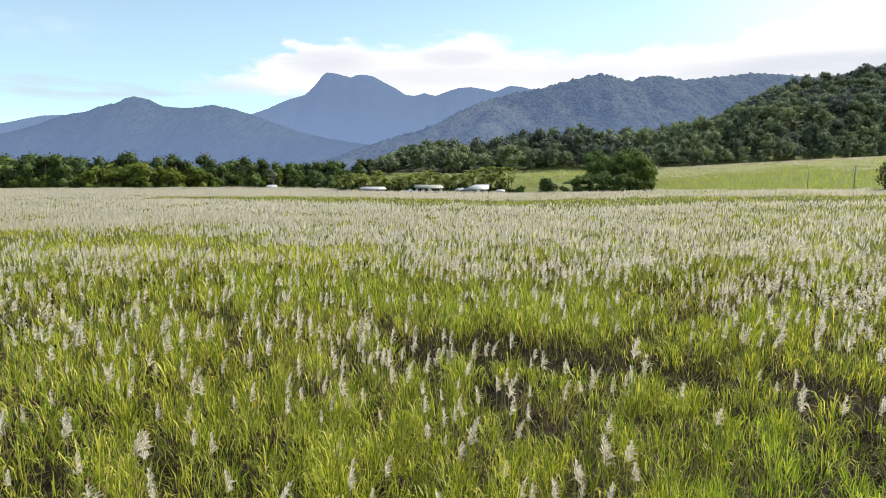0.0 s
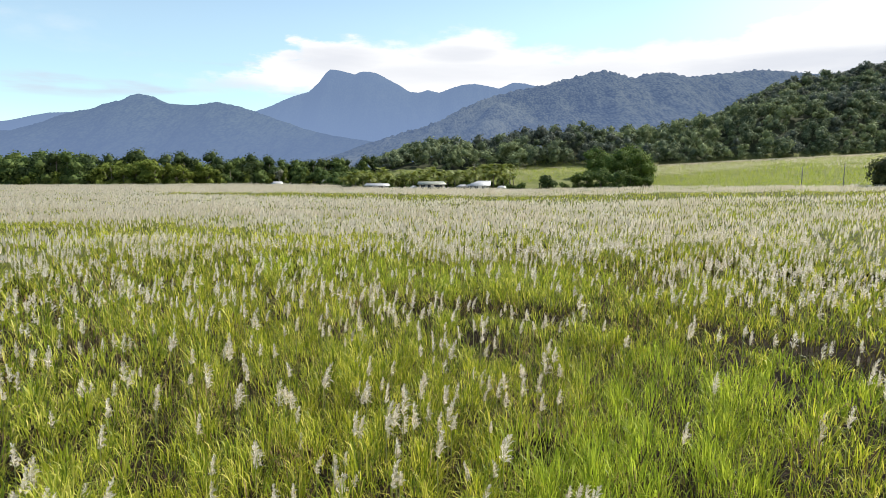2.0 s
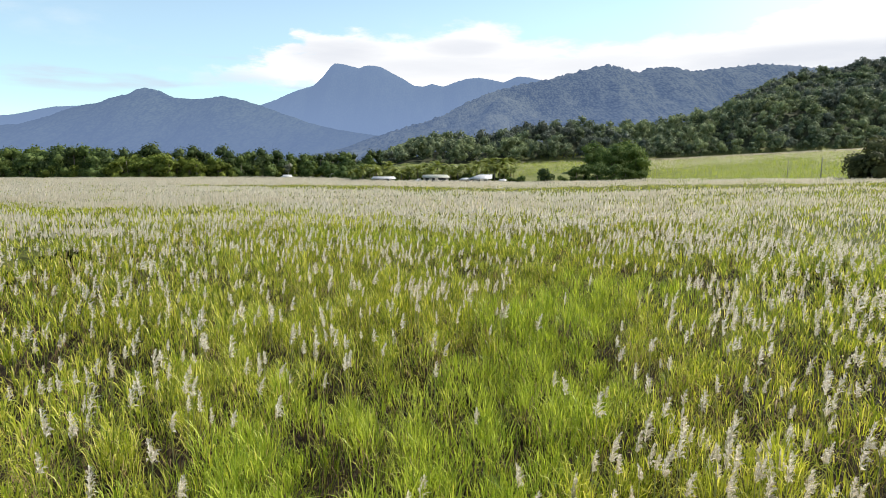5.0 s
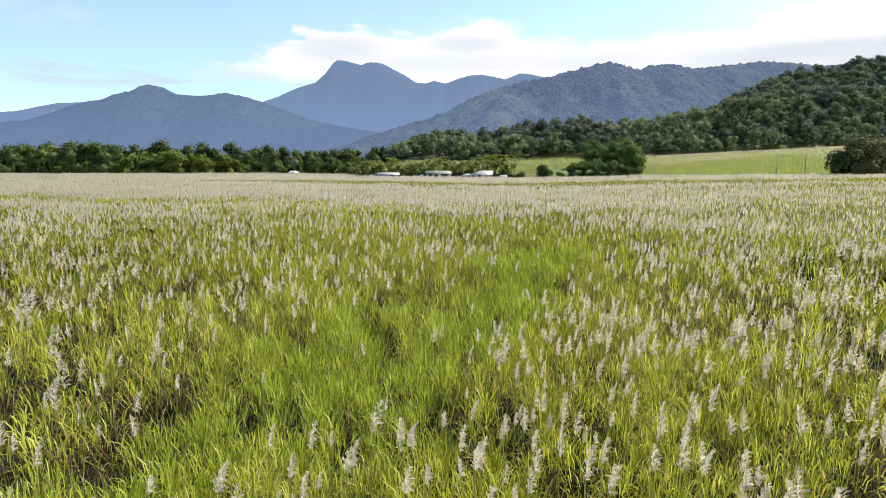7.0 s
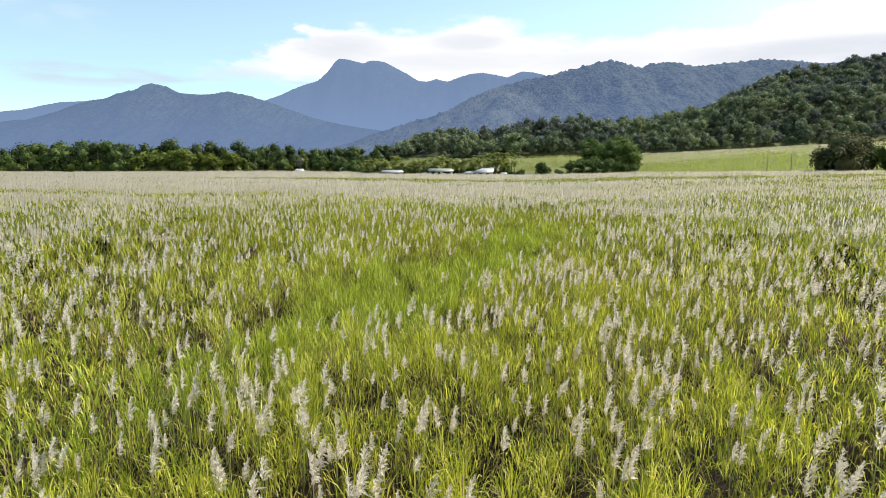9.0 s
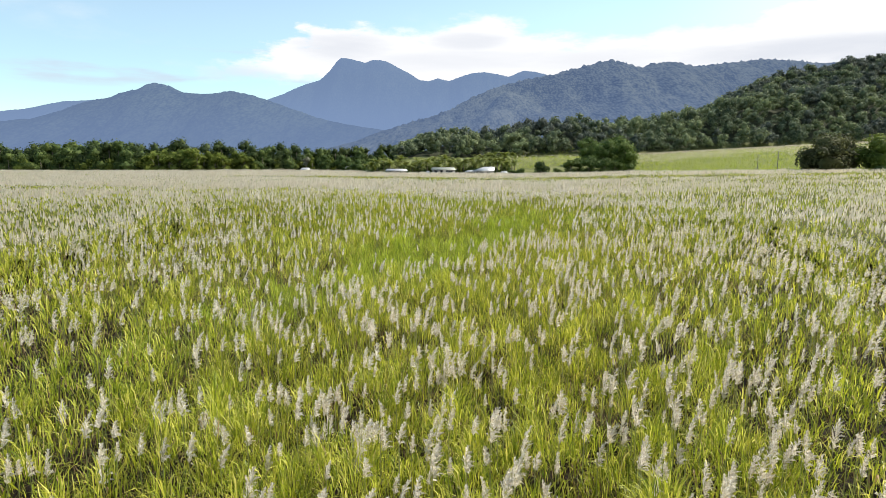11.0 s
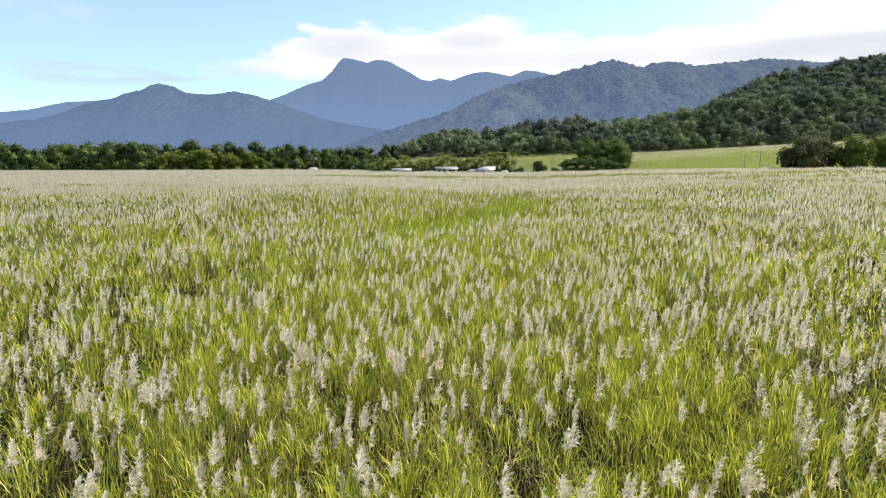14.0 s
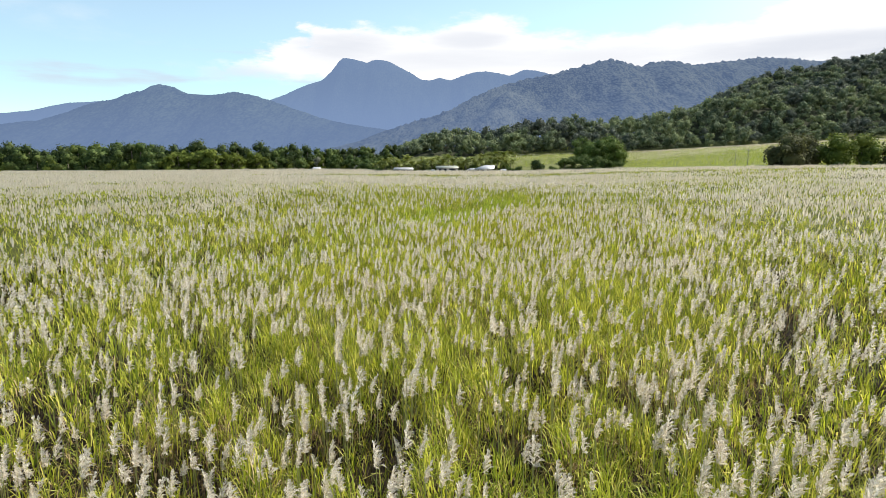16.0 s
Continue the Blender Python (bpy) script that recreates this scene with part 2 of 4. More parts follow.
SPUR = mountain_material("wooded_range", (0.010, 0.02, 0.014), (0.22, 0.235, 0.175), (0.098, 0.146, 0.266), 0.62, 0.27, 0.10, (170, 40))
WHITE_ROOF = plain_material("white_roof_sheet", (0.34, 0.35, 0.36), (0.52, 0.52, 0.52), 1.2, 0.4, 0.0, 0.05, 0.5)
OLIVE_ROOF = plain_material("olive_roof_sheet", (0.27, 0.28, 0.23), (0.38, 0.39, 0.33), 1.2, 0.5, 0.0, 0.05)
WALL_PAINT = plain_material("house_wall", (0.34, 0.33, 0.30), (0.50, 0.48, 0.44), 2, 0.8)
DARK_GLASS = plain_material("window_glass", (0.02, 0.025, 0.03), (0.05, 0.055, 0.06), 2, 0.08, 0.0, 0.0, 0.6)
TIMBER = plain_material("pole_timber", (0.16, 0.15, 0.13), (0.30, 0.28, 0.25), 4, 0.85)
CERAMIC = plain_material("insulator", (0.5, 0.5, 0.48), (0.7, 0.7, 0.68), 9, 0.3)


def ground_material():
    m, n = material("earth")
    pos = n.add("ShaderNodeNewGeometry").outputs["Position"]
    xyz_ = n.add("ShaderNodeSeparateXYZ", {0: pos})
    # soil and litter coloured near black, for deep shade in lane and gaps
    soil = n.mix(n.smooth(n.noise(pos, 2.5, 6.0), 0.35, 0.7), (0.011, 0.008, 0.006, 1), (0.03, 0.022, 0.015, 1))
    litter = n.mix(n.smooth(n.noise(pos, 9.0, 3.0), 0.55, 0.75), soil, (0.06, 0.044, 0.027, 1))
    pasture = n.mix(n.smooth(n.noise(pos, 0.25, 6.0), 0.3, 0.7), (0.115, 0.135, 0.035, 1), (0.20, 0.205, 0.085, 1))
    woods = n.mix(n.noise(pos, 0.5, 4.0), (0.03, 0.036, 0.02, 1), (0.07, 0.075, 0.042, 1))
    pasture = n.mix(n.smooth(xyz_.outputs[1], 307, 315), pasture, woods)
    yy = n.math("MULTIPLY_ADD", xyz_.outputs[0], 0.75, xyz_.outputs[1])
    far = n.smooth(yy, 228, 236)
    col = n.mix(far, litter, pasture)
    nb = n.add("ShaderNodeBump", {"Strength": 0.6, "Height": n.noise(pos, 6.0, 5.0)})
    p = n.add("ShaderNodeBsdfPrincipled", {"Base Color": col, "Roughness": 0.95, "Specular IOR Level": 0.1, "Normal": nb.outputs[0]})
    n.add("ShaderNodeOutputMaterial", {0: p.outputs[0]})
    return m


EARTH = ground_material()


# ---- helpers for meshes ----
def sheet_mesh(name, verts, faces, mat, smooth=False):
    """A mesh from arrays: verts (n, 3) and a list of face arrays, each (m, 3) or (m, 4)."""
    me = bpy.data.meshes.new(name)
    verts = np.ascontiguousarray(verts, np.float32)
    loops = np.concatenate([f.ravel() for f in faces]).astype(np.int32)
    sizes = np.concatenate([np.full(len(f), f.shape[1], np.int32) for f in faces])
    me.vertices.add(len(verts))
    me.vertices.foreach_set("co", verts.ravel())
    me.loops.add(len(loops))
    me.loops.foreach_set("vertex_index", loops)
    me.polygons.add(len(sizes))
    me.polygons.foreach_set("loop_start", np.concatenate([[0], np.cumsum(sizes)[:-1]]).astype(np.int32))
    if smooth:
        me.polygons.foreach_set("use_smooth", np.ones(len(sizes), bool))
    me.materials.append(mat)
    me.update(calc_edges=True)
    return me


def joined(pieces):
    """Joins (verts, [faces]) pieces into one such pair."""
    vs, fs, base = [], {}, 0
    for v, faces in pieces:
        for f in faces:
            fs.setdefault(f.shape[1], []).append(f + base)
        vs.append(v)
        base += len(v)
    return np.concatenate(vs), [np.concatenate(f) for f in fs.values()]


def part(name, data, mat, parent, label="", smooth=False):
    """Links (verts, [faces]) as one mesh object under a thing or a part."""
    ob = new(name, sheet_mesh(name, *data, mat, smooth))
    ob.parent = parent
    return tagged(ob, label)


def box(x0, x1, y0, y1, z0, z1):
    v = np.array([(x, y, z) for z in (z0, z1) for y in (y0, y1) for x in (x0, x1)], float)
    f = np.array([(0, 2, 3, 1), (4, 5, 7, 6), (0, 1, 5, 4), (1, 3, 7, 5), (3, 2, 6, 7), (2, 0, 4, 6)])
    return v, [f]


def tube(path, radii, sides=7):
    """A tapered tube along points."""
    path, radii = np.array(path, float), np.array(radii, float)
    n = len(path)
    ang = np.arange(sides) * 2 * np.pi / sides
    vs = []
    for i in range(n):
        d = path[min(i + 1, n - 1)] - path[max(i - 1, 0)]
        d = d / np.linalg.norm(d)
        a = np.cross(d, (0.3, 0.9, 0.1))
        a /= np.linalg.norm(a)
        b = np.cross(d, a)
        vs.append(path[i] + radii[i] * (np.cos(ang)[:, None] * a + np.sin(ang)[:, None] * b))
    v = np.concatenate(vs)
    q = np.array([(i * sides + k, i * sides + (k + 1) % sides, (i + 1) * sides + (k + 1) % sides, (i + 1) * sides + k) for i in range(n - 1) for k in range(sides)])
    cap = np.array([((n - 1) * sides, (n - 1) * sides + k, (n - 1) * sides + k + 1) for k in range(1, sides - 1)])
    return v, [q, cap]


def value_noise(x, y, seed=0):
    """Smooth 2D noise in -1..1 on arrays."""
    xi, yi = np.floor(x).astype(np.int64), np.floor(y).astype(np.int64)
    xf, yf = x - xi, y - yi
    u, v = xf * xf * (3 - 2 * xf), yf * yf * (3 - 2 * yf)

    def h(a, b):
        k = (a * 374761393 + b * 668265263 + seed * 2147483647) & 0xFFFFFFFF
        k = ((k ^ (k >> 13)) * 1274126177) & 0xFFFFFFFF
        return ((k ^ (k >> 16)) & 0xFFFF) / 32767.5 - 1

    return (h(xi, yi) * (1 - u) + h(xi + 1, yi) * u) * (1 - v) + (h(xi, yi + 1) * (1 - u) + h(xi + 1, yi + 1) * u) * v


def fractal(x, y, octaves=4, seed=0, gain=0.5):
    return sum(gain**o * value_noise(x * 2**o, y * 2**o, seed + o * 17) for o in range(octaves))


def step(v, lo, hi):
    """Smooth step from 0 at lo to 1 at hi; hi may lie below lo."""
    t = np.clip((v - lo) / (hi - lo), 0, 1)
    return t * t * (3 - 2 * t)


# ---- the lie of the land ----
FOOT_U, FOOT_Z = (-0.8, -0.17, -0.13, -0.11, -0.075, -0.05, -0.01, 0.03, 0.1, 0.22, 0.35, 0.57, 0.73, 1.4), (-4.2, -2.0, 3.0, 5.8, 7.2, 6.2, 5.4, 5.9, 7.0, 7.6, 8.8, 12.2, 14.6, 18.0)
LOW_U, LOW_Z = (-0.8, -0.16, -0.12, -0.085, -0.04, 0.01, 0.07, 0.15, 0.2, 0.25, 0.34, 0.43, 0.5, 1.4), (-4.2, -1.0, 5.0, 9.0, 14.0, 12.0, 14.0, 19.0, 22.0, 19.0, 21.0, 28.0, 35.0, 44.0)
HIGH_U, HIGH_Z = (-0.8, -0.1, 0.2, 0.34, 0.40, 0.47, 0.52, 0.60, 0.645, 0.72, 0.9, 1.4), (-4.2, 1.0, 8.0, 14.0, 25.0, 48.5, 58.5, 66.0, 70.0, 77.0, 88.0, 99.0)


def land(x, y):
    """Height of the ground: the flat cane land, the paddocks behind it and the wooded hill."""
    x, y = np.asarray(x, float), np.asarray(y, float)
    field = -0.0125 * np.clip(y - 20, 0, 420) + 0.027 * np.clip(x - 8, 0, 95) * step(y, 0, 120) + 0.12 * fractal(x / 25, y / 25, 2, 5)
    u = np.clip((x + 0.7) / np.maximum(y, 60), -0.8, 1.4)
    foot, low, high = np.interp(u, FOOT_U, FOOT_Z), np.interp(u, LOW_U, LOW_Z), np.interp(u, HIGH_U, HIGH_Z)
    edge = np.interp(u, (-0.3, 0.0, 0.15, 0.6, 1.0), (285, 262, 225, 170, 165))
    k = step(y, edge, 302)
    z = field * (1 - k) + foot * k
    k1, k2 = step(y, 300, 345), step(y, 345, 462)
    z = z * (1 - k1) + low * k1
    z = z * (1 - k2) + high * k2
    away = step(y, 520, 900)
    return z * (1 - away) + 6 * away


def axis(*spans):
    return np.unique(np.concatenate([np.arange(a, b + 1e-6, s) for a, b, s in spans]))


gx = axis((-4200, -700, 500), (-700, -300, 50), (-300, 400, 5), (400, 900, 50), (900, 4400, 500))
gy = axis((-900, -100, 100), (-100, 140, 6), (140, 540, 4), (540, 900, 30), (900, 4400, 500))
X, Y = np.meshgrid(gx, gy)


def grid_faces(nx, ny):
    i = np.arange(ny - 1)[:, None] * nx + np.arange(nx - 1)
    return np.stack([i, i + 1, i + nx + 1, i + nx], -1).reshape(-1, 4)


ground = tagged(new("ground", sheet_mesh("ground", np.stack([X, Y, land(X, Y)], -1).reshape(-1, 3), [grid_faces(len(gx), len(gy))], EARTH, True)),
                "tilled soil with leaf litter under the cane, darkened for the shade there, and green pasture beyond", "ground", kind="structure")


# ---- mountains ----
def mountain(name, label, mat, crest, dist, depth, nx, nv, rough, seed):
    """A range whose crest follows bearings u and slopes e (height over distance), falling to the plain in front with spurs and gullies."""
    cu, ce = np.array(crest).T
    u = np.linspace(cu[0], cu[-1], nx)
    crest_z = np.interp(u, cu, ce)
    ker = np.array([1, 2, 1]) / 4
    crest_z = np.convolve(np.pad(crest_z, len(ker) // 2, mode="edge"), ker, "valid") * dist + 8.5
    v = np.linspace(-0.12, 1, nv)
    U, V = np.meshgrid(u, v)
    Yv = dist - np.maximum(V, 0) * depth + np.maximum(-V, 0) * depth * 2
    XX = U * dist * (1 - 0.35 * np.maximum(V, 0) * depth / dist)
    fall = np.where(V < 0, 1 + V * 5, (1 - np.clip(V, 0, 1)) ** 1.15)
    Z = crest_z[None] * fall
    wob = fractal(XX / (depth * 0.22), V * 1.4, 5, seed)
    Z += depth * 0.12 * wob * np.clip(crest_z / (0.09 * dist), 0, 1)[None] * np.clip(V, 0, 1) ** 0.7 * (1 - np.clip(V, 0, 1)) ** 0.6
    crown = np.abs(fractal(XX / rough, Yv / rough, 2, seed + 3))
    Z += rough * 0.8 * crown * np.where(V < 0.03, 0.8, 0.15)
    me = sheet_mesh(name, np.stack([XX, Yv, Z - 6 * (V > 0.98)], -1).reshape(-1, 3), [grid_faces(nx, nv)[:, ::-1]], mat, False)
    return tagged(new(name, me), label, "mountain range", kind="structure")


def crest(*pairs):
    """Crest points from bearings and rises in thousandths of the distance."""
    return [(a / 1000, b / 1000) for a, b in pairs]


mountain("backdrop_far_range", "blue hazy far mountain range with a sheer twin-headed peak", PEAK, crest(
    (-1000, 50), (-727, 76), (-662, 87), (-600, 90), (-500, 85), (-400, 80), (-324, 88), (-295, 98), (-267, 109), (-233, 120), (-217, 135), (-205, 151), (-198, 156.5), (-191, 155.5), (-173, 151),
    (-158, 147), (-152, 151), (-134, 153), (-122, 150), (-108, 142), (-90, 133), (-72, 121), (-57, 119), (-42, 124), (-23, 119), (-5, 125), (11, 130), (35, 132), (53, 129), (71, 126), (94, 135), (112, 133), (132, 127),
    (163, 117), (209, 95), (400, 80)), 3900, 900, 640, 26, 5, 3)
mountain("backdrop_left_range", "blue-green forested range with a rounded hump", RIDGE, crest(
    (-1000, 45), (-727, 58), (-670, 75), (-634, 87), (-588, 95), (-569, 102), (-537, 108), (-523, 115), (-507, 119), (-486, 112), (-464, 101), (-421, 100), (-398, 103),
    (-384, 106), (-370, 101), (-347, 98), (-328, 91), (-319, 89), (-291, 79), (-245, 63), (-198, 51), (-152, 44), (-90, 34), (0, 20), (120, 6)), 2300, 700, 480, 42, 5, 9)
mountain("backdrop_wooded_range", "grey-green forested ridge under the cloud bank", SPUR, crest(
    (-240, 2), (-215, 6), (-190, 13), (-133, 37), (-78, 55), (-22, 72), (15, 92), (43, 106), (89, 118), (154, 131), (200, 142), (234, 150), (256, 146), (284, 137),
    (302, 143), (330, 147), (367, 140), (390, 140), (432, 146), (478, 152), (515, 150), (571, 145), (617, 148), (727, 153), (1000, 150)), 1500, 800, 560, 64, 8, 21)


# ---- sugar cane ----
rng = np.random.default_rng(7)
LANE = np.array([(-23, 31.4), (-19, 29.8), (-13, 27), (-8.5, 24.7), (-4.3, 22.6), (-1.5, 21.5), (0.5, 20.9), (2.1, 20.2), (3.7, 19.5), (5.4, 18.7), (8.5, 17.3), (10.6, 16.1), (12.3, 14.8), (14, 14.4), (18, 14.6), (26, 13.4)])
LANE_HALF = np.array([0.4, 0.45, 0.45, 0.55, 0.7, 0.95, 1.6, 1.95, 1.75, 1.55, 1.6, 1.8, 1.7, 1.0, 0.8, 0.7])
STRIP = np.array([(10, 11.5), (7, 10.2), (4.6, 7), (2.6, 3.2), (0.2, -1), (-2.3, -7.5), (-4, -12), (-5.6, -17), (-9, -23), (-15, -31)])
STRIP_HALF = np.array([1.4, 2.6, 3.4, 3.4, 2.9, 2.7, 2.4, 2.0, 1.6, 1.2])
PATCH = np.array([(-13, 33.5), (-6, 30), (3, 27.5), (10, 25.5)])
PATCH_HALF = np.array([1.0, 1.5, 2.0, 1.2])
GAPS = [(5.4, 5.6, 1.0), (-2.2, 0.0, 0.9), (-0.8, 0.9, 0.8), (5.7, 1.8, 0.9), (5.0, 11.0, 0.8), (-5.0, -18.0, 0.9), (-2.2, -20.0, 0.8), (-8.0, -21.0, 0.9), (-1.4, -22.8, 0.9), (1.6, -15.0, 0.6),
        (8.0, -26.0, 0.7), (3.2, -35.3, 0.8), (-4.0, -36.5, 0.7), (7.4, -37.5, 1.0), (9.5, -32, 0.8), (-7.3, -48.8, 1.0), (-3.6, -50.2, 0.9), (-1.9, -52.2, 1.2), (-5.6, -53.3, 1.2), (2.6, -44, 0.8), (6.2, -50.5, 0.8)]


GREEN_BAND = np.array([(-75, 168), (-40, 158), (0, 140), (85, 110), (140, 92)])
GREEN_HALF = np.array([14, 19, 18, 15, 12])
YELLOW_BAND = np.array([(-80, 64), (-45, 55), (-22, 48), (-8, 42)])
YELLOW_HALF = np.array([8, 9, 8, 4])


def near_line(x, y, line, half):
    """Distance from a bent line less its half width there."""
    best = np.full(np.shape(x), 1e9)
    for (a, b), (h0, h1) in zip(zip(line[:-1], line[1:]), zip(half[:-1], half[1:])):
        d = b - a
        t = np.clip(((x - a[0]) * d[0] + (y - a[1]) * d[1]) / (d @ d), 0, 1)
        best = np.minimum(best, np.hypot(x - a[0] - t * d[0], y - a[1] - t * d[1]) - h0 - t * (h1 - h0))
    return best


def far_edge(x):
    """The line where the cane ends."""
    return np.interp(x, (-400, -230, -100, -60, -30, 10, 30, 60, 95, 140, 300), (305, 305, 297, 290, 228, 222, 188, 185, 150, 138, 130))


def openness(x, y):
    """Below 0 in lanes and gaps."""
    d = near_line(x, y, LANE, LANE_HALF)
    for a, b, r in GAPS:
        d = np.minimum(d, np.hypot(x - a, (y - b) * 1.2) - r)
    wild = fractal(x / 2.4, y / 2.4, 2, 31) + 0.98
    return np.minimum(d, wild * 1.5)


def lushness(x, y):
    wob = 1.6 * fractal(x / 4, y / 4, 2, 11)
    return step(-np.minimum(near_line(x, y, STRIP, STRIP_HALF), near_line(x, y, PATCH, PATCH_HALF)) + wob, -0.6, 1.2)


def canopy(x, y):
    """Height of the leaf tips over the ground."""
    return 3.15 - 0.42 * step(y, 40, 100) + 0.28 * fractal(x / 6, y / 6, 3, 41) - 0.12 * lushness(x, y)


def blades(x, y, z0, length, width, lean, azim, droop, segs):
    """Arching tapered leaves as strips; all arguments are arrays over leaves."""
    n = len(x)
    s = np.linspace(0, 1, segs + 1)
    ca, sa = np.cos(azim), np.sin(azim)
    out, up = np.zeros(n), np.zeros(n)
    pts = [(out.copy(), up.copy())]
    for k in range(1, segs + 1):
        a = lean + droop * ((s[k] + s[k - 1]) / 2) ** 1.6
        out, up = out + np.sin(a) * length / segs, up + np.cos(a) * length / segs
        pts.append((out.copy(), up.copy()))
    twist = azim + np.pi / 2 + rng.uniform(-0.7, 0.7, n)
    wx, wy = np.cos(twist), np.sin(twist)
    vs = []
    for k in range(segs):
        wk = width * (0.55, 1.0, 0.75, 0.5)[k if segs > 2 else k * 1] * 0.5
        for sg in (-1, 1):
            vs.append(np.stack([x + ca * pts[k][0] + sg * wx * wk, y + sa * pts[k][0] + sg * wy * wk, z0 + pts[k][1]], -1))
    vs.append(np.stack([x + ca * pts[-1][0], y + sa * pts[-1][0], z0 + pts[-1][1]], -1))
    v = np.stack(vs, 1)
    m = v.shape[1]
    base = np.arange(n)[:, None] * m
    faces = [np.concatenate([base + np.array([2 * k, 2 * k + 1, 2 * k + 3, 2 * k + 2]) for k in range(segs - 1)])] if segs > 1 else []
    faces.append(base + np.array([2 * segs - 2, 2 * segs - 1, 2 * segs]))
    return v.reshape(-1, 3), faces


def scatter(x0, x1, y0, y1, per_m2):
    n = int((x1 - x0) * (y1 - y0) * per_m2)
    return rng.uniform(x0, x1, n), rng.uniform(y0, y1, n)


# zones: near the flight line, beside it, further out, far
ZONES = [(-7.5, 7.5, -57, 18), (-13, -7.5, -57, 30), (7.5, 13, -57, 30), (-7.5, 7.5, 18, 30), (-26, -13, -57, 46), (13, 26, -57, 46), (-13, 13, 30, 46),
         (-75, -26, -52, 46), (26, 75, -52, 46), (-80, 80, 46, 95), (-290, -80, 20, 310), (-80, 105, 95, 232), (80, 200, 20, 175), (-80, -25, 232, 300)]
CLASS = [0, 1, 1, 1, 2, 2, 2, 3, 3, 3, 4, 4, 4, 4]
LEAVES = [205, 84, 42, 12, 2.4]
SEGS = [2, 2, 2, 1, 1]
WIDTH = [0.022, 0.032, 0.045, 0.11, 0.2]
green, lush, dry, ripe = [], [], [], []
for (x0, x1, y0, y1), c in zip(ZONES, CLASS):
    per_clump = (70, 40, 24, 9, 2)[c]
    cx, cy = scatter(x0, x1, y0, y1, LEAVES[c] / per_clump)
    if c < 2:
        keep = (openness(cx, cy) > 0) & (near_line(cx, cy, LANE, LANE_HALF) > 0.22) & (cy < far_edge(cx))
    else:
        keep = (cy < far_edge(cx)) & ((near_line(cx, cy, LANE, LANE_HALF) > 0) if c in (2, 3) else True)
    if c >= 1:
        keep &= np.abs(cx) < 0.76 * (cy + 68) + 3
    cx, cy = cx[keep], cy[keep]
    ch = canopy(cx, cy) + rng.normal(0, 0.38, len(cx)) * step(near_line(cx, cy, LANE, LANE_HALF), -0.6, 2.0)
    cl = lushness(cx, cy)
    brown = step(fractal(cx / 4, cy / 4, 3, 77), 0.05, 0.6)
    golden = np.maximum(step(-near_line(cx, cy, YELLOW_BAND, YELLOW_HALF), -4, 2), 0.45 * (c > 2))
    turned = 0.25 + 0.75 * step(value_noise(cx / 1.3, cy / 1.3, 93) + rng.normal(0, 0.3, len(cx)), -0.75, 0.1)
    i = np.repeat(np.arange(len(cx)), per_clump)
    n = len(i)
    az_ = rng.uniform(0, 2 * np.pi, n)
    q = rng.random(n)                                   # 0 at the middle of a tussock, 1 at its rim
    spread = (0.04 + 0.42 * q) * (1, 1, 1, 1.4, 2)[c]
    x, y = cx[i] + np.cos(az_) * spread, cy[i] + np.sin(az_) * spread
    az_ = az_ + rng.normal(0, 0.9, n)
    length = rng.uniform(0.28, 0.70, n) * (1, 1.02, 1.1, 1.3, 1.5)[c]
    lean = np.abs(0.03 + 0.30 * q + rng.normal(0, 0.17, n))
    droop = rng.uniform((0.25, 0.35, 0.5, 0.8, 0.8)[c], 2.5, n) * (1 - 0.3 * cl[i]) * (0.55 + 0.8 * q)
    rise = length * np.cos(np.clip(lean + droop * 0.32, 0, 1.3)) * (1 - 0.09 * droop)
    rim = 1 - 0.7 * step(near_line(cx, cy, LANE, LANE_HALF), 1.5, 0.4)[i] if c < 3 else 1.0    # beside the lane the green stays high on the stalks
    z0 = ch[i] - rise - (0.70 * q * q + np.abs(rng.normal(0, 0.24, n))) * rim
    z0 = land(x, y) + np.maximum(z0, 0.15)
    width = WIDTH[c] * rng.uniform(0.6, 1.2, n)
    kind = rng.random(n)
    is_dry = kind < 0.05 + 0.24 * brown[i] * (1 - cl[i])
    is_lush = ~is_dry & (rng.random(n) < 0.94 * cl[i])
    z0 = np.where(is_dry, z0 - rng.uniform(0.1, 0.7, n), z0)
    droop = np.where(is_dry, droop + 0.9, droop)
    is_ripe = ~is_dry & ~is_lush & (rng.random(n) < np.maximum(step(-y + 4 * fractal(x / 8, y / 8, 2, 57), -14, 12) * turned[i], golden[i]))
    for store, sel in ((dry, is_dry), (lush, is_lush), (ripe, is_ripe), (green, ~is_dry & ~is_lush & ~is_ripe)):
        if sel.any():
            store.append(blades(x[sel], y[sel], z0[sel], length[sel], width[sel], lean[sel], az_[sel], droop[sel], SEGS[c]))

x, y = scatter(-92, 92, -105, 46, 6.0)
keep = (np.abs(x) >= 0.76 * (y + 68) + 2.5) | (y < -57)
x, y = x[keep], y[keep]
n = len(x)
rest = blades(x, y, land(x, y) + canopy(x, y) - 1.0 + rng.normal(0, 0.2, n), rng.uniform(0.6, 1.1, n), rng.uniform(0.10, 0.2, n), np.abs(rng.normal(0.45, 0.3, n)), rng.uniform(0, 6.28, n), rng.uniform(0.3, 1.2, n), 1)
ripe.append(rest)
edge_spots = (x, y)

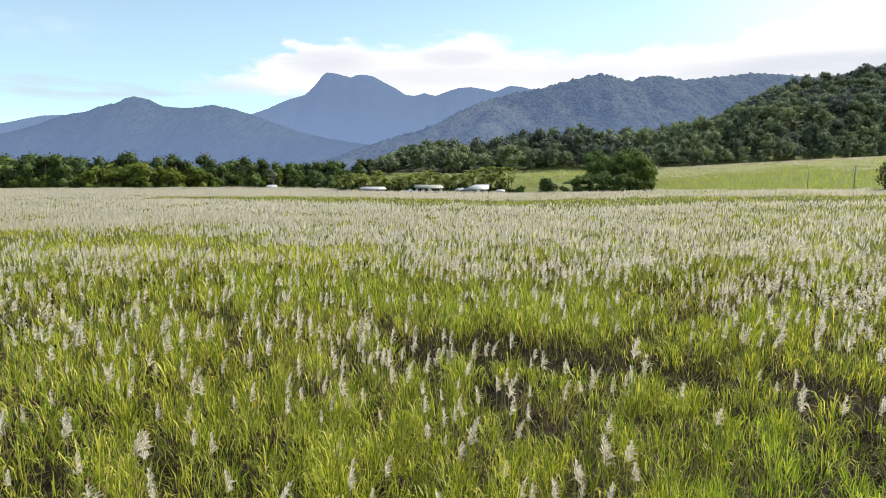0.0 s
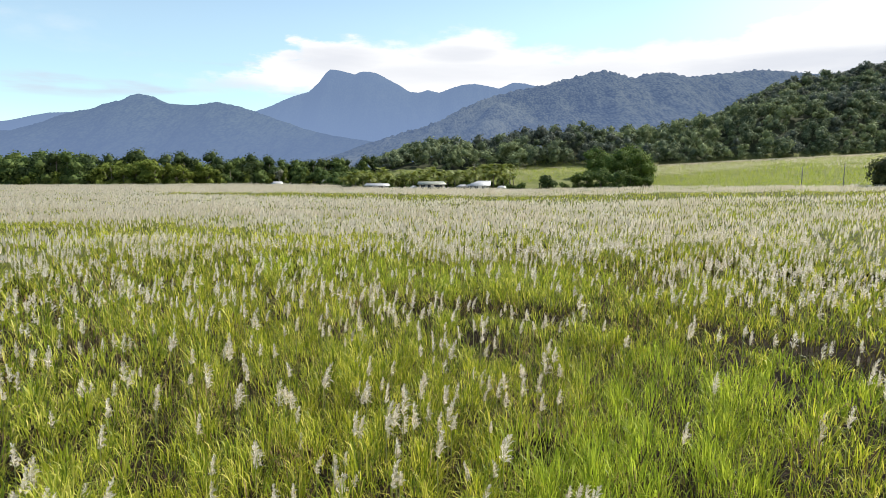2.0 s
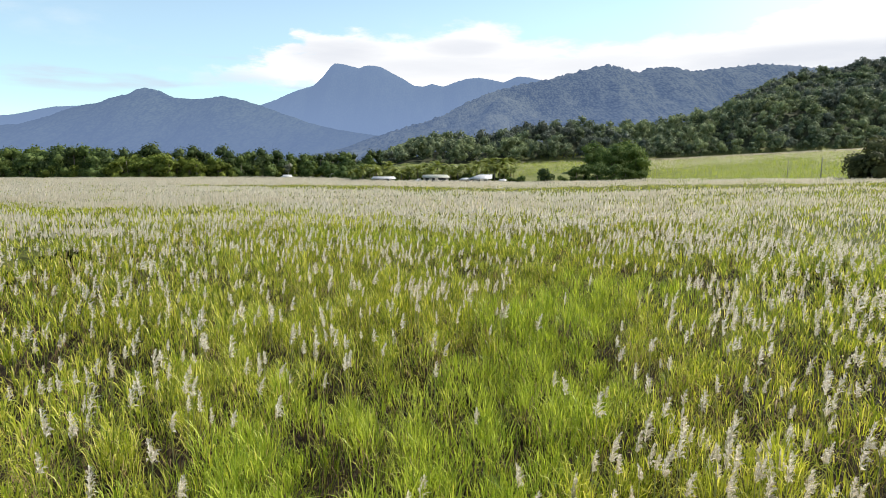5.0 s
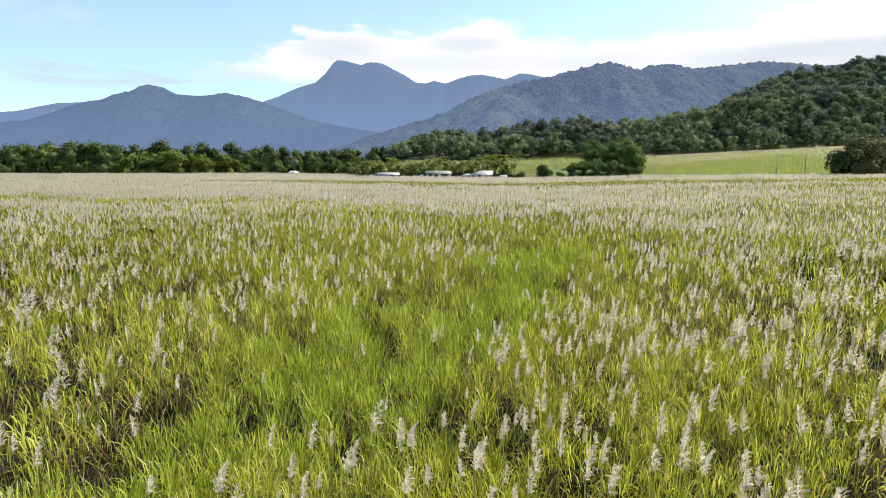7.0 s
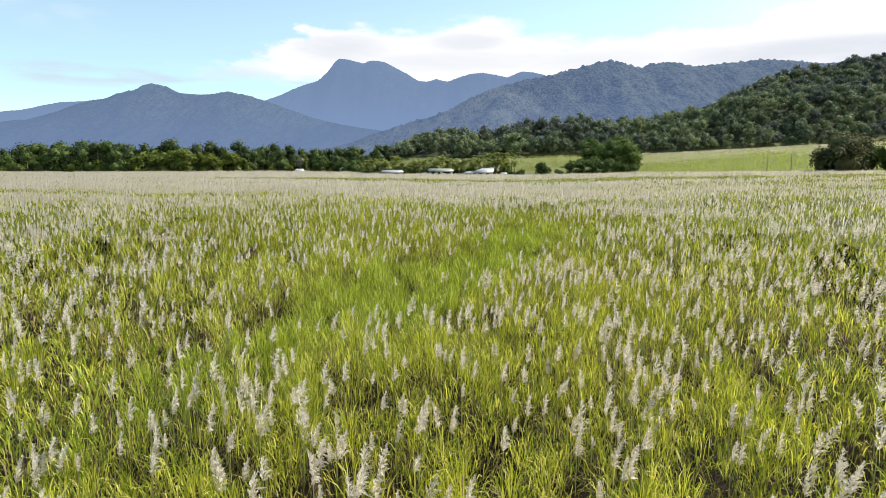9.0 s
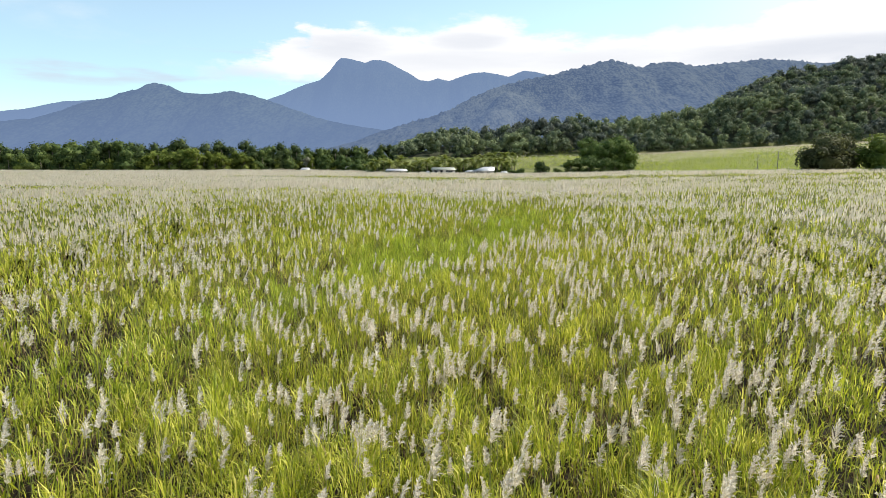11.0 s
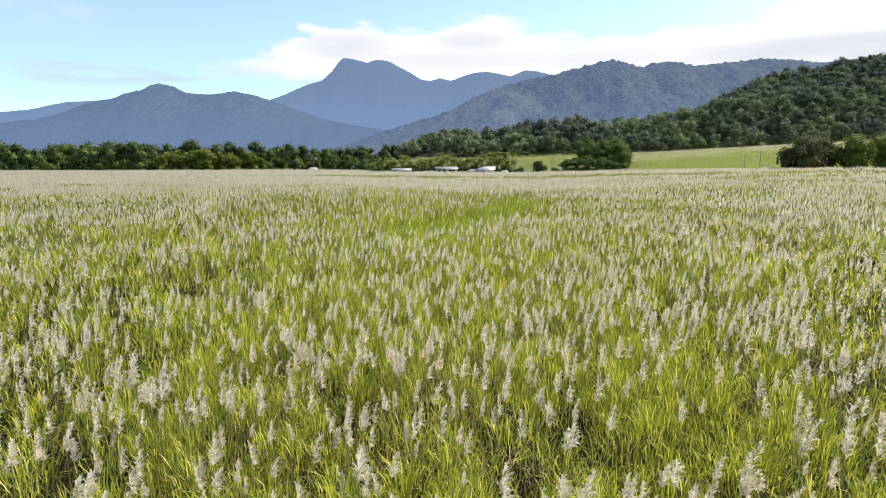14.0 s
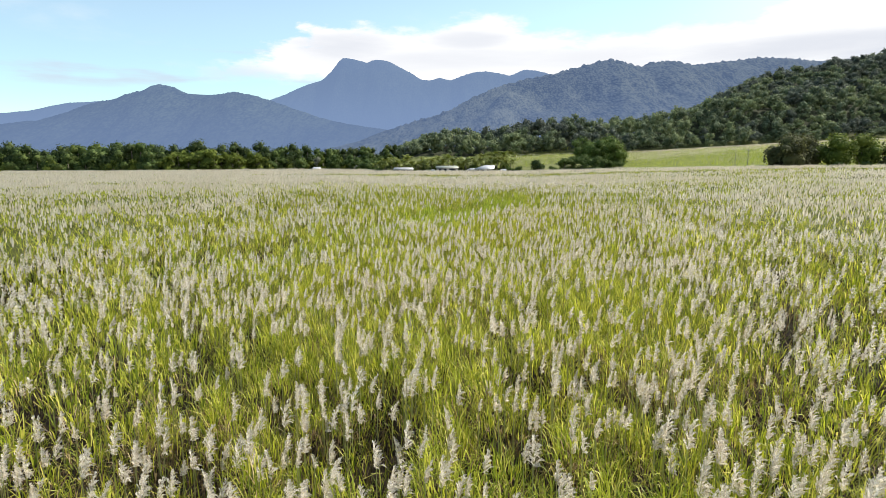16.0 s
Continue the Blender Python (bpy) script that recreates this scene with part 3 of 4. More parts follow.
for name, store, mat, label in (("cane_leaves", green, CANE, "yellow-green arching sugar cane leaves standing in the field"),
                                ("ripe_cane_leaves", ripe, RIPE, "pale yellow-green leaves of ripe flowering cane"),
                                ("lush_cane_leaves", lush, LUSH, "bright green young sugar cane without flowers"),
                                ("dry_cane_leaves", dry, DRY, "brown dead cane leaves hanging among the stalks")):
    tagged(new(name, sheet_mesh(name, *joined(store), mat)), label, "sugar cane", kind="stuff")

# shaded lower leaves and withered trash under the canopy, the trash with shade in its colour
low, trash = [], []
x, y = scatter(-26, 26, -60, 46, 30)
keep = (near_line(x, y, LANE, LANE_HALF) > 2.0) & (np.abs(x) < 0.76 * (y + 68) + 3) & ((np.abs(x) < 12) | (rng.random(len(x)) < 0.4))
for a, b, q in GAPS:
    keep &= np.hypot(x - a, (y - b) * 1.2) > q * 0.7
x, y = x[keep], y[keep]
n = len(x)
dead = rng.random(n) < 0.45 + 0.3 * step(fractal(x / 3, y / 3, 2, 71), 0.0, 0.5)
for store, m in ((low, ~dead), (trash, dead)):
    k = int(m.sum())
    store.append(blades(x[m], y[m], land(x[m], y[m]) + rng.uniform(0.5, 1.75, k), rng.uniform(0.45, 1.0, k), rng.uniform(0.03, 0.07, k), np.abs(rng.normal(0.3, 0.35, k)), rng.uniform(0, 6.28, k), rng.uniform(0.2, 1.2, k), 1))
tagged(new("lower_cane_leaves", sheet_mesh("lower_cane_leaves", *joined(low), CANE)), "shaded lower leaves inside the standing cane", "sugar cane", kind="stuff")
tagged(new("withered_cane_leaves", sheet_mesh("withered_cane_leaves", *joined(trash), SHADE_TRASH)), "withered brown leaves between the cane stalks, darkened for the shade under the canopy", "sugar cane", kind="stuff")

# dead leaves hang over the edges of the lanes, the lane's shade put into their colour
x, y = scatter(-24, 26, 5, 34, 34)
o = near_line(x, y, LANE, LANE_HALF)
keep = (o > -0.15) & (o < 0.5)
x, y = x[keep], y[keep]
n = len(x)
tagged(new("lane_dead_leaves", sheet_mesh("lane_dead_leaves", *blades(x, y, land(x, y) + rng.uniform(0.7, 2.1, n), rng.uniform(0.5, 1.1, n), rng.uniform(0.02, 0.04, n), rng.uniform(0.3, 1.2, n), rng.uniform(0, 6.28, n), rng.uniform(1.2, 2.4, n), 2), SHADE_DEAD)),
       "brown dead leaves hanging beside the open lane, coloured dark for its shade", "sugar cane", kind="stuff")

# stalks seen in the lanes and gaps
sx, sy = scatter(-26, 26, -58, 36, 9)
o = openness(sx, sy)
keep = (o > 0) & (o < 0.5)
sx, sy = sx[keep], sy[keep]
n = len(sx)
sz = land(sx, sy)
th = rng.uniform(0, 2 * np.pi, n)
tilt = rng.normal(0, 0.12, (n, 2))
tall = rng.uniform(1.3, 2.1, n)
tri = []
for k in range(3):
    a = th + k * 2.094
    for h, r in ((0.0, 0.022), (1.0, 0.016)):
        tri.append(np.stack([sx + np.cos(a) * r + tilt[:, 0] * h * tall, sy + np.sin(a) * r + tilt[:, 1] * h * tall, sz + h * tall], -1))
v = np.stack(tri, 1).reshape(-1, 3)
base = np.arange(n)[:, None] * 6
q = np.concatenate([base + np.array(f) for f in ((0, 2, 3, 1), (2, 4, 5, 3), (4, 0, 1, 5))])
tagged(new("cane_stalks", sheet_mesh("cane_stalks", v, [q], STALK)), "brown cane stalks lining the open lanes", "sugar cane", kind="stuff")

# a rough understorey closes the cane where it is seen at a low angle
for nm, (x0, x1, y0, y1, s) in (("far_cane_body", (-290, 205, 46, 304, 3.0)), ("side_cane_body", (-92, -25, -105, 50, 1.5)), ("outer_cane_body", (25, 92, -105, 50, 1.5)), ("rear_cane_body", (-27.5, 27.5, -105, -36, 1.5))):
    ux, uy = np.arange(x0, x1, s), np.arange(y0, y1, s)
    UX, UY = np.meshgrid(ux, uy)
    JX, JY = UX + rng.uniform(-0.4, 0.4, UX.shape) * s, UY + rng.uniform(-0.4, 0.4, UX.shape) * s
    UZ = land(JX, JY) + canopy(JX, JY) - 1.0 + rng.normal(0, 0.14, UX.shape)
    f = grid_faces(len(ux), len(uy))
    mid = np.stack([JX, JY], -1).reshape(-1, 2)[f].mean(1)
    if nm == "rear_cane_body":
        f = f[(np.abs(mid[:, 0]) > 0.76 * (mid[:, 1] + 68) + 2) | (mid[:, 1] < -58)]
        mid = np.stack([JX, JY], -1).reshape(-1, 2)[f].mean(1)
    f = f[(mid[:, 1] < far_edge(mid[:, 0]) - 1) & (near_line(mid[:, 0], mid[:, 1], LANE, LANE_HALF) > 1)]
    tagged(new(nm, sheet_mesh(nm, np.stack([JX, JY, UZ], -1).reshape(-1, 3), [f], BODY)), "dense green body of the standing cane, coloured dark like its shaded gaps", "sugar cane", kind="stuff")


# young cane and late flowers on the sloping paddocks
def paddock(u0, u1, y0, y1, rate):
    u_, y = rng.uniform(u0, u1, int((u1 - u0) * 0.5 * (y0 + y1) * (y1 - y0) * rate)), None
    y = rng.uniform(y0, y1, len(u_))
    return u_ * y - 0.7, y


px_, py_ = [np.concatenate(q) for q in zip(paddock(0.32, 0.86, 172, 294, 2.2), paddock(0.05, 0.26, 262, 318, 1.6))]
n = len(px_)
tagged(new("paddock_cane", sheet_mesh("paddock_cane", *blades(px_, py_, land(px_, py_) - 0.05, rng.uniform(0.5, 1.3, n), np.full(n, 0.3) * rng.uniform(0.5, 1.1, n), np.abs(rng.normal(0.2, 0.2, n)), rng.uniform(0, 6.28, n), np.full(n, 0.3), 1), LUSH)),
       "bright green young cane on the sloping paddocks", "sugar cane", kind="stuff")


# flower plumes
def plume_density(x, y):
    """Flower stems per square metre."""
    base = 1.15 + 0.9 * step(y, 22 + 0.5 * np.clip(x, 0, 30), 50) + 1.15 * step(-y + 0.9 * x, 0, 21) + 0.5 * step(-y, 28, 44) - 0.8 * step(-x, 1, 9) * step(-y, 8, 30) - 0.2 * step(-x + 0.15 * y, 2, 14) * step(60 - y, 0, 40)
    clump = np.clip(1 + 0.5 * fractal(x / 5, y / 5, 3, 61) + 0.75 * value_noise(x / 0.9, y / 0.9, 63), 0.08, 2.4)
    band = 1 - 0.8 * step(fractal(x / 60 + 3, y / 14, 2, 83), 0.25, 0.55) * step(y, 40, 70)
    band = band * (1 - 0.97 * step(-near_line(x, y, GREEN_BAND, GREEN_HALF) + 2 * fractal(x / 12, y / 6, 2, 19), -1.5, 1.5))
    band = band * (1 - 0.92 * step(-near_line(x, y, YELLOW_BAND, YELLOW_HALF) + 4 * fractal(x / 10, y / 6, 2, 29), -2, 3))
    return np.clip(base, 0.3, 3.3) * clump * (1 - 0.93 * lushness(x, y) * (0.7 + 0.3 * step(y, -22, -10))) * band


def plume_set(x, y, z, size, n_sprays, width, wind=0.20):
    """Feathery panicles: silky sprays rise close along a leaning spine, long below and short at the tip, and nod down wind."""
    n = len(x)
    lean_x, lean_y = rng.normal(0.12, 0.10, n), rng.normal(0.0, 0.09, n)
    k = np.arange(n_sprays)
    t = ((k + rng.random((n, n_sprays))) / n_sprays) ** 1.15
    az_ = k * 2.4 + rng.uniform(0, 6.28, (n, 1)) + rng.normal(0, 0.4, (n, n_sprays))
    L = size[:, None]
    bx = x[:, None] + lean_x[:, None] * L * t * t
    by = y[:, None] + lean_y[:, None] * L * t
    bz = z[:, None] + L * t * 0.86
    fat = rng.uniform(0.75, 1.3, (n, 1))               # some are still closed, some full blown
    ln = L * (0.36 * (1 - t) ** 0.75 * np.clip(0.55 + 3 * t, 0, 1) + 0.09) * rng.uniform(0.6, 1.15, (n, n_sprays))
    out = fat * (0.30 + 0.36 * rng.random((n, n_sprays)))
    dx, dy = np.cos(az_) * out + wind, np.sin(az_) * out
    dz = 0.72 + 0.25 * t + rng.normal(0, 0.14, (n, n_sprays))
    wv = width * rng.uniform(0.7, 1.3, (n, n_sprays)) * (1.15 - 0.5 * t)
    S = np.stack([-np.sin(az_) * wv, np.cos(az_) * wv, rng.normal(0, 0.4, (n, n_sprays)) * wv], -1) * 0.5
    P0 = np.stack([bx, by, bz], -1)
    M = P0 + np.stack([dx, dy, dz], -1) * ln[..., None] * 0.6
    T = P0 + np.stack([dx + wind * 0.5, dy, dz - 0.24 - 0.3 * rng.random((n, n_sprays)) * (1 - t)], -1) * ln[..., None]
    v = np.stack([P0, M - S, T, M + S], 2).reshape(-1, 3)
    return v, [np.arange(n * n_sprays)[:, None] * 4 + np.arange(4)]


def far_plumes(x, y, z, size, width, turned=0.0):
    """Plumes too far to show sprays: one broad spray each."""
    n = len(x)
    a = turned + rng.normal(0, 0.5, n)
    lx = rng.normal(0.1, 0.12, n) * size
    wx, wy = np.cos(a) * width * 0.5, np.sin(a) * width * 0.5
    vs = [np.stack([x, y, z], -1), np.stack([x + wx + lx * 0.4, y + wy, z + size * 0.35], -1), np.stack([x + lx, y, z + size], -1), np.stack([x - wx + lx * 0.4, y - wy, z + size * 0.35], -1)]
    v = np.stack(vs, 1).reshape(-1, 3)
    return v, [np.arange(n)[:, None] * 4 + np.arange(4)]


def stems(x, y, z, down):
    n = len(x)
    r = 0.012
    v = np.stack([np.stack([x - r, y, z - down], -1), np.stack([x + r, y, z - down], -1), np.stack([x + r * 0.5, y, z + 0.25], -1), np.stack([x - r * 0.5, y, z + 0.25], -1)], 1).reshape(-1, 3)
    return v, [np.arange(n)[:, None] * 4 + np.arange(4)]


plumes, distant, stalks, near_spots = [], [], [], []
for (x0, x1, y0, y1), c in zip(ZONES, CLASS):
    top_rate = (4.5, 4.5, 4.5, 5.0, 4.0)[c]
    x, y = scatter(x0, x1, y0, y1, top_rate)
    keep = (rng.random(len(x)) * top_rate < plume_density(x, y) * (1.15, 1.35, 1.8, 1.75, 1.6)[c] * (1 - 0.32 * step(x, 5, 40) * (c > 2)) * (1 - 0.45 * step(x, 4, 13) * (c < 3) * step(-y, -15, 0))) & (y < far_edge(x)) & (near_line(x, y, LANE, LANE_HALF) > 0.15)
    if c >= 1:
        keep &= np.abs(x) < 0.76 * (y + 68) + 3
    x, y = x[keep], y[keep]
    z = land(x, y) + canopy(x, y) + rng.normal(0.02 + 0.08 * step(-y, 0, 15), 0.18, len(x))
    size = np.clip(rng.normal((0.50, 0.52, 0.54, 0.52, 0.54)[c], 0.11, len(x)), 0.30, 0.8)
    if c == 0:
        single = (np.abs(x + 0.5) < 4.2) & (rng.random(len(x)) < 0.4)
        pick = np.flatnonzero(single)[:300]
        near_spots = list(zip(x[pick], y[pick], z[pick], size[pick]))
        rest = np.ones(len(x), bool)
        rest[pick] = False
        x, y, z, size = x[rest], y[rest], z[rest], size[rest]
        plumes.append(plume_set(x, y, z, size, 48, 0.048))
    elif c == 1:
        plumes.append(plume_set(x, y, z, size, 34, 0.056))
    elif c == 2:
        plumes.append(plume_set(x, y, z, size, 16, 0.090))
    elif c == 3:
        distant.append(far_plumes(x, y, z, size * 1.0, 0.105))
        distant.append(far_plumes(x + 0.05, y + 0.03, z - 0.03, size * 0.78, 0.09, 0.9))
    else:
        distant.append(far_plumes(x, y, z - 0.05, size * 1.0, 0.15))
    if c < 3:
        stalks.append(stems(x, y, z, 0.8))
x, y = [q[::4] + 0.2 for q in edge_spots]
distant.append(far_plumes(x, y, land(x, y) + canopy(x, y), np.full(len(x), 0.65), 0.16))
for spot, lo in ((paddock(0.32, 0.86, 215, 296, 1.8), 243), (paddock(0.05, 0.26, 272, 300, 0.5), 270)):
    x, y = spot
    keep = rng.random(len(x)) < step(y + 10 * fractal(x / 20, y / 10, 2, 91), lo, lo + 22)
    x, y = x[keep], y[keep]
    distant.append(far_plumes(x, y, land(x, y) + rng.uniform(0.5, 0.9, len(x)), rng.uniform(0.4, 0.6, len(x)), 0.15))
tagged(new("cane_flower_plumes", sheet_mesh("cane_flower_plumes", *joined(plumes), PLUME)), "pale silky flower plumes standing over the cane", "cane flowers", kind="stuff")
tagged(new("distant_cane_flowers", sheet_mesh("distant_cane_flowers", *joined(distant), PLUME_FAR)), "massed pale flower plumes over the far cane", "cane flowers", kind="stuff")
tagged(new("cane_flower_stems", sheet_mesh("cane_flower_stems", *joined(stalks), STEM)), "thin straw-coloured stems of the cane flowers", "cane flowers", kind="stuff")

# the plumes nearest to the flight line stand as things of their own
originals = []
for k in range(8):
    zero = np.zeros(1)
    top_ = new("cane_flower")
    tagged(top_, "pale feathery sugar cane flower plume on a thin stem", "cane flower", "cane flowers under the flight line")
    part("stem", tube([(0, 0, -0.9), (0.0, 0, 0), (0.05, 0, 0.5)], [0.013, 0.009, 0.003], 5), STEM, top_)
    part("plume", plume_set(zero, zero, zero, np.array([0.72]), 80, 0.046), PLUME, top_)
    originals.append(top_)
for k, (x, y, z, s) in enumerate(near_spots):
    m = pose(x, y, z, 0, 0, random.uniform(-25, 25))
    ob = originals[k] if k < 8 else copy_thing(originals[k % 8], m)
    ob.matrix_basis = m @ Matrix.Diagonal((s / 0.72, s / 0.72, s / 0.72, 1))


# ---- trees ----
def crown_data(lobes, clumps, leaf, seed, core=0.66, rows=5, cols=8):
    """A crown of lobes, each an uneven leafy mass dressed with many small leaf clumps. lobes: (x, y, z, rx, rz)."""
    r = np.random.default_rng(seed)
    pieces = []
    for lx, ly, lz, rx, rz in lobes:
        d = r.normal(size=(clumps, 3))
        d[:, 2] = d[:, 2] * 0.9 + 0.3
        d /= np.linalg.norm(d, axis=1)[:, None]
        rad = r.uniform(0.72, 1.16, clumps)[:, None]
        c = np.array([lx, ly, lz]) + d * rad * np.array([rx, rx, rz])
        nrm = d + r.normal(0, 0.42, (clumps, 3)) + np.array([0, 0, 0.2])
        nrm /= np.linalg.norm(nrm, axis=1)[:, None]
        a = np.cross(nrm, r.normal(size=(clumps, 3)))
        a /= np.linalg.norm(a, axis=1)[:, None]
        b = np.cross(nrm, a)
        s = leaf * r.uniform(0.5, 1.3, clumps)[:, None]
        kite = [c - a * s, c + b * s * 0.75 - nrm * s * 0.22, c + a * s * 0.9 - nrm * s * 0.1, c - b * s * 0.7 - nrm * s * 0.26]
        pieces.append((np.stack(kite, 1).reshape(-1, 3), [np.arange(clumps)[:, None] * 4 + np.arange(4)]))
        th = np.linspace(0.35, np.pi - 0.5, rows)[:, None]
        ph = np.arange(cols)[None] * 2 * np.pi / cols + r.uniform(0, 6) + 0.35 * (np.arange(rows)[:, None] % 2)
        rr = core * r.uniform(0.62, 1.22, (rows, cols))
        vv = np.stack([lx + rx * rr * np.sin(th) * np.cos(ph), ly + rx * rr * np.sin(th) * np.sin(ph), lz + rz * rr * np.cos(th) + 0 * ph], -1).reshape(-1, 3)
        vv = np.concatenate([vv, [[lx, ly, lz + rz * core], [lx, ly, lz - rz * core]]])
        q = np.array([(i * cols + k, (i + 1) * cols + k, (i + 1) * cols + (k + 1) % cols, i * cols + (k + 1) % cols) for i in range(rows - 1) for k in range(cols)])
        t3 = np.array([(rows * cols, k, (k + 1) % cols) for k in range(cols)] + [(rows * cols + 1, (rows - 1) * cols + (k + 1) % cols, (rows - 1) * cols + k) for k in range(cols)])
        pieces.append((vv, [q, t3]))
    return joined(pieces)


def make_lobes(r, h, spread, count, low=0.35):
    lobes = []
    for k in range(count):
        a, q = r.uniform(0, 6.28), math.sqrt(r.random()) * spread * 0.72
        z = h * r.uniform(low, 0.82) * (1 - 0.25 * (q / spread) ** 2)
        s = spread * r.uniform(0.34, 0.56)
        lobes.append((math.cos(a) * q, math.sin(a) * q, z, s, s * r.uniform(0.7, 0.95)))
    lobes.append((r.normal(0, 0.15) * spread, r.normal(0, 0.15) * spread, h * 0.80, spread * 0.5, h * 0.19))
    return lobes


def tree(name, label, h, spread, count, leaf_mat, seed, clumps=70, leaf=0.62, low=0.35, bark=BARK, category="tree", group=""):
    """A tree at the origin: tapered trunk, limbs into the lobes, leafy crown."""
    r = np.random.default_rng(seed)
    lobes = make_lobes(r, h, spread, count, low)
    top_ = tagged(new(name), label, category, group)
    trunk = [tube([(0, 0, -0.6), (0.1, 0, h * 0.25), (r.normal(0, 0.2), r.normal(0, 0.2), h * 0.8)], [h * 0.03, h * 0.022, h * 0.006], 8)]
    part("trunk", trunk[0], bark, top_)
    limbs = joined([tube([(0.1, 0, h * 0.22), (lx * 0.5, ly * 0.5, lz * 0.72), (lx, ly, lz)], [h * 0.012, h * 0.008, h * 0.003], 4) for lx, ly, lz, _, _ in lobes[:-1]])
    part("limbs", limbs, bark, top_)
    part("crown", crown_data(lobes, clumps, leaf, seed), leaf_mat, top_, "", True)
    return top_


def stand(ob, x, y, turn=0.0, size=1.0, sink=0.1):
    ob.matrix_basis = pose(x, y, float(land(x, y)) - sink, 0, 0, turn) @ Matrix.Diagonal((size, size, size, 1))
    return ob


def copy_at(ob, x, y, turn, size, sink=0.1):
    c = copy_thing(ob, Matrix())
    return stand(c, x, y, turn, size, sink)


# tree belt along the far edge of the field
GROUP = "trees along the far field edge"
belt = [tree("belt_tree", lab, h, s, c, m, 100 + k, 70, 0.50, lo, BARK, "tree", GROUP) for k, (lab, h, s, c, m, lo) in enumerate((
    ("broad dark green tree at the far field edge", 16, 6.8, 13, TREE, 0.12),
    ("tall dark green tree rising above the belt", 17, 6.0, 14, DARK, 0.12),
    ("bright yellow-green bushy tree at the field edge", 12, 5.5, 9, BRIGHT, 0.15),
    ("rounded mid-green tree at the field edge", 13, 6.0, 10, TREE, 0.08),
    ("low dense olive shrub tree at the field edge", 8, 4.5, 7, BRIGHT, 0.1),
    ("dark spreading tree in the far belt", 15.5, 7.0, 12, DARK, 0.12)))]
r = random.Random(4)
first = set()


def place_belt(k, x, y, size):
    if k not in first:
        first.add(k)
        stand(belt[k], x, y, r.uniform(0, 360), size)
    else:
        copy_at(belt[k], x, y, r.uniform(0, 360), size)


for row, (dy, kinds, gap) in enumerate(((0, (4, 3, 3, 4), 6.5), (7, (5, 0, 3, 5), 7.0), (15, (0, 1, 5, 1), 6.0))):
    x = -340 + row * 2
    while x < -30:
        xx = x + r.uniform(-2, 2)
        y = float(np.interp(xx, (-340, -140, -95, -30), (312, 312, 352, 400))) + dy + r.uniform(-2, 2)
        k = kinds[r.randrange(4)]
        if -182 < xx < -128 and row < 2:
            k = 2
        place_belt(k, xx, y, r.uniform(0.98, 1.25) * (1.1 if xx < -150 else 0.98 if xx < -105 else 0.8))
        x += gap * r.uniform(0.75, 1.25)

# wooded hill
hill = [[], [], []]
protos = [crown_data(make_lobes(np.random.default_rng(300 + k), 10.5, 4.6, 5, 0.30), 36, 0.54, 300 + k, 0.68, 3, 6) for k in range(12)]
gxs, gys = np.meshgrid(np.arange(-70, 460, 5.8), np.arange(302, 500, 6.0))
hx, hy = (gxs + rng.uniform(-3, 3, gxs.shape)).ravel(), (gys + rng.uniform(-3, 3, gxs.shape)).ravel()
u = (hx + 0.7) / hy
front = np.interp(u, (-0.13, -0.06, 0.05, 0.1, 0.22, 0.30, 0.38, 0.5, 0.8), (312, 305, 305, 304, 304, 289, 290, 291, 291))
keep = (hy > front) & (u > -0.125) & (u < 0.86) & (hy < np.interp(u, (-0.1, 0.34, 0.42, 0.5, 0.8), (380, 382, 470, 490, 500)))
for x, y in zip(hx[keep], hy[keep]):
    v, f = protos[rng.integers(12)]
    a, s = rng.uniform(0, 6.28), rng.choice((0.6, 0.75, 0.9, 1.05, 1.25))
    c_, s_ = math.cos(a) * s, math.sin(a) * s
    rot = np.array([[c_, s_, 0], [-s_, c_, 0], [0, 0, s * rng.uniform(0.8, 1.15)]])
    # tone differs by stand; high up, dark leaf stands for the backlit slope's shade
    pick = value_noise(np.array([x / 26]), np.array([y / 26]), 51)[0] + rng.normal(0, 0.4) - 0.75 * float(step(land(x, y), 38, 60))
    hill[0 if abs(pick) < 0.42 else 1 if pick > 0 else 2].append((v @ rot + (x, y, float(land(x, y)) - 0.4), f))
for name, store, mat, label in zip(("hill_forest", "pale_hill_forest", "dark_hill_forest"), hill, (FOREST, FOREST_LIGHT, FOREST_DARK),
                                   ("dense grey-green eucalypt forest covering the hill", "paler sunlit crowns in the hill forest", "dark crowns in the hill forest, more of them high up to stand for the slope's shade")):
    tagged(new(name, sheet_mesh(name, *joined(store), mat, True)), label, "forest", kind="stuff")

# trees standing before the hill
tall = tree("tree", "tall leafy green tree beside the sloping paddock", 15.5, 6.6, 22, FRESH, 11, 130, 0.5, 0.1)
stand(tall, 72, 236, 0, 1.0)
copy_at(tall, 65.5, 243, 120, 0.92)
copy_at(tall, 73, 262, 200, 0.9)
copy_at(tall, 62, 268, 300, 0.85)
low_tree = tree("low_tree", "low rounded dark green tree at the cane's edge", 9.0, 4.2, 11, TREE, 12, 110, 0.42, 0.12)
stand(low_tree, 54, 224, 0, 1.0)
for x, y, s in ((60, 222, 0.9), (46.5, 226, 0.85), (65, 224, 0.7), (71, 223, 0.55), (50, 230, 0.9), (21, 226, 0.5), (25, 224, 0.55), (34, 224, 0.45), (40, 224, 0.5), (9, 246, 0.7), (4, 246, 0.65)):
    copy_at(low_tree, x, y, r.uniform(0, 360), s)
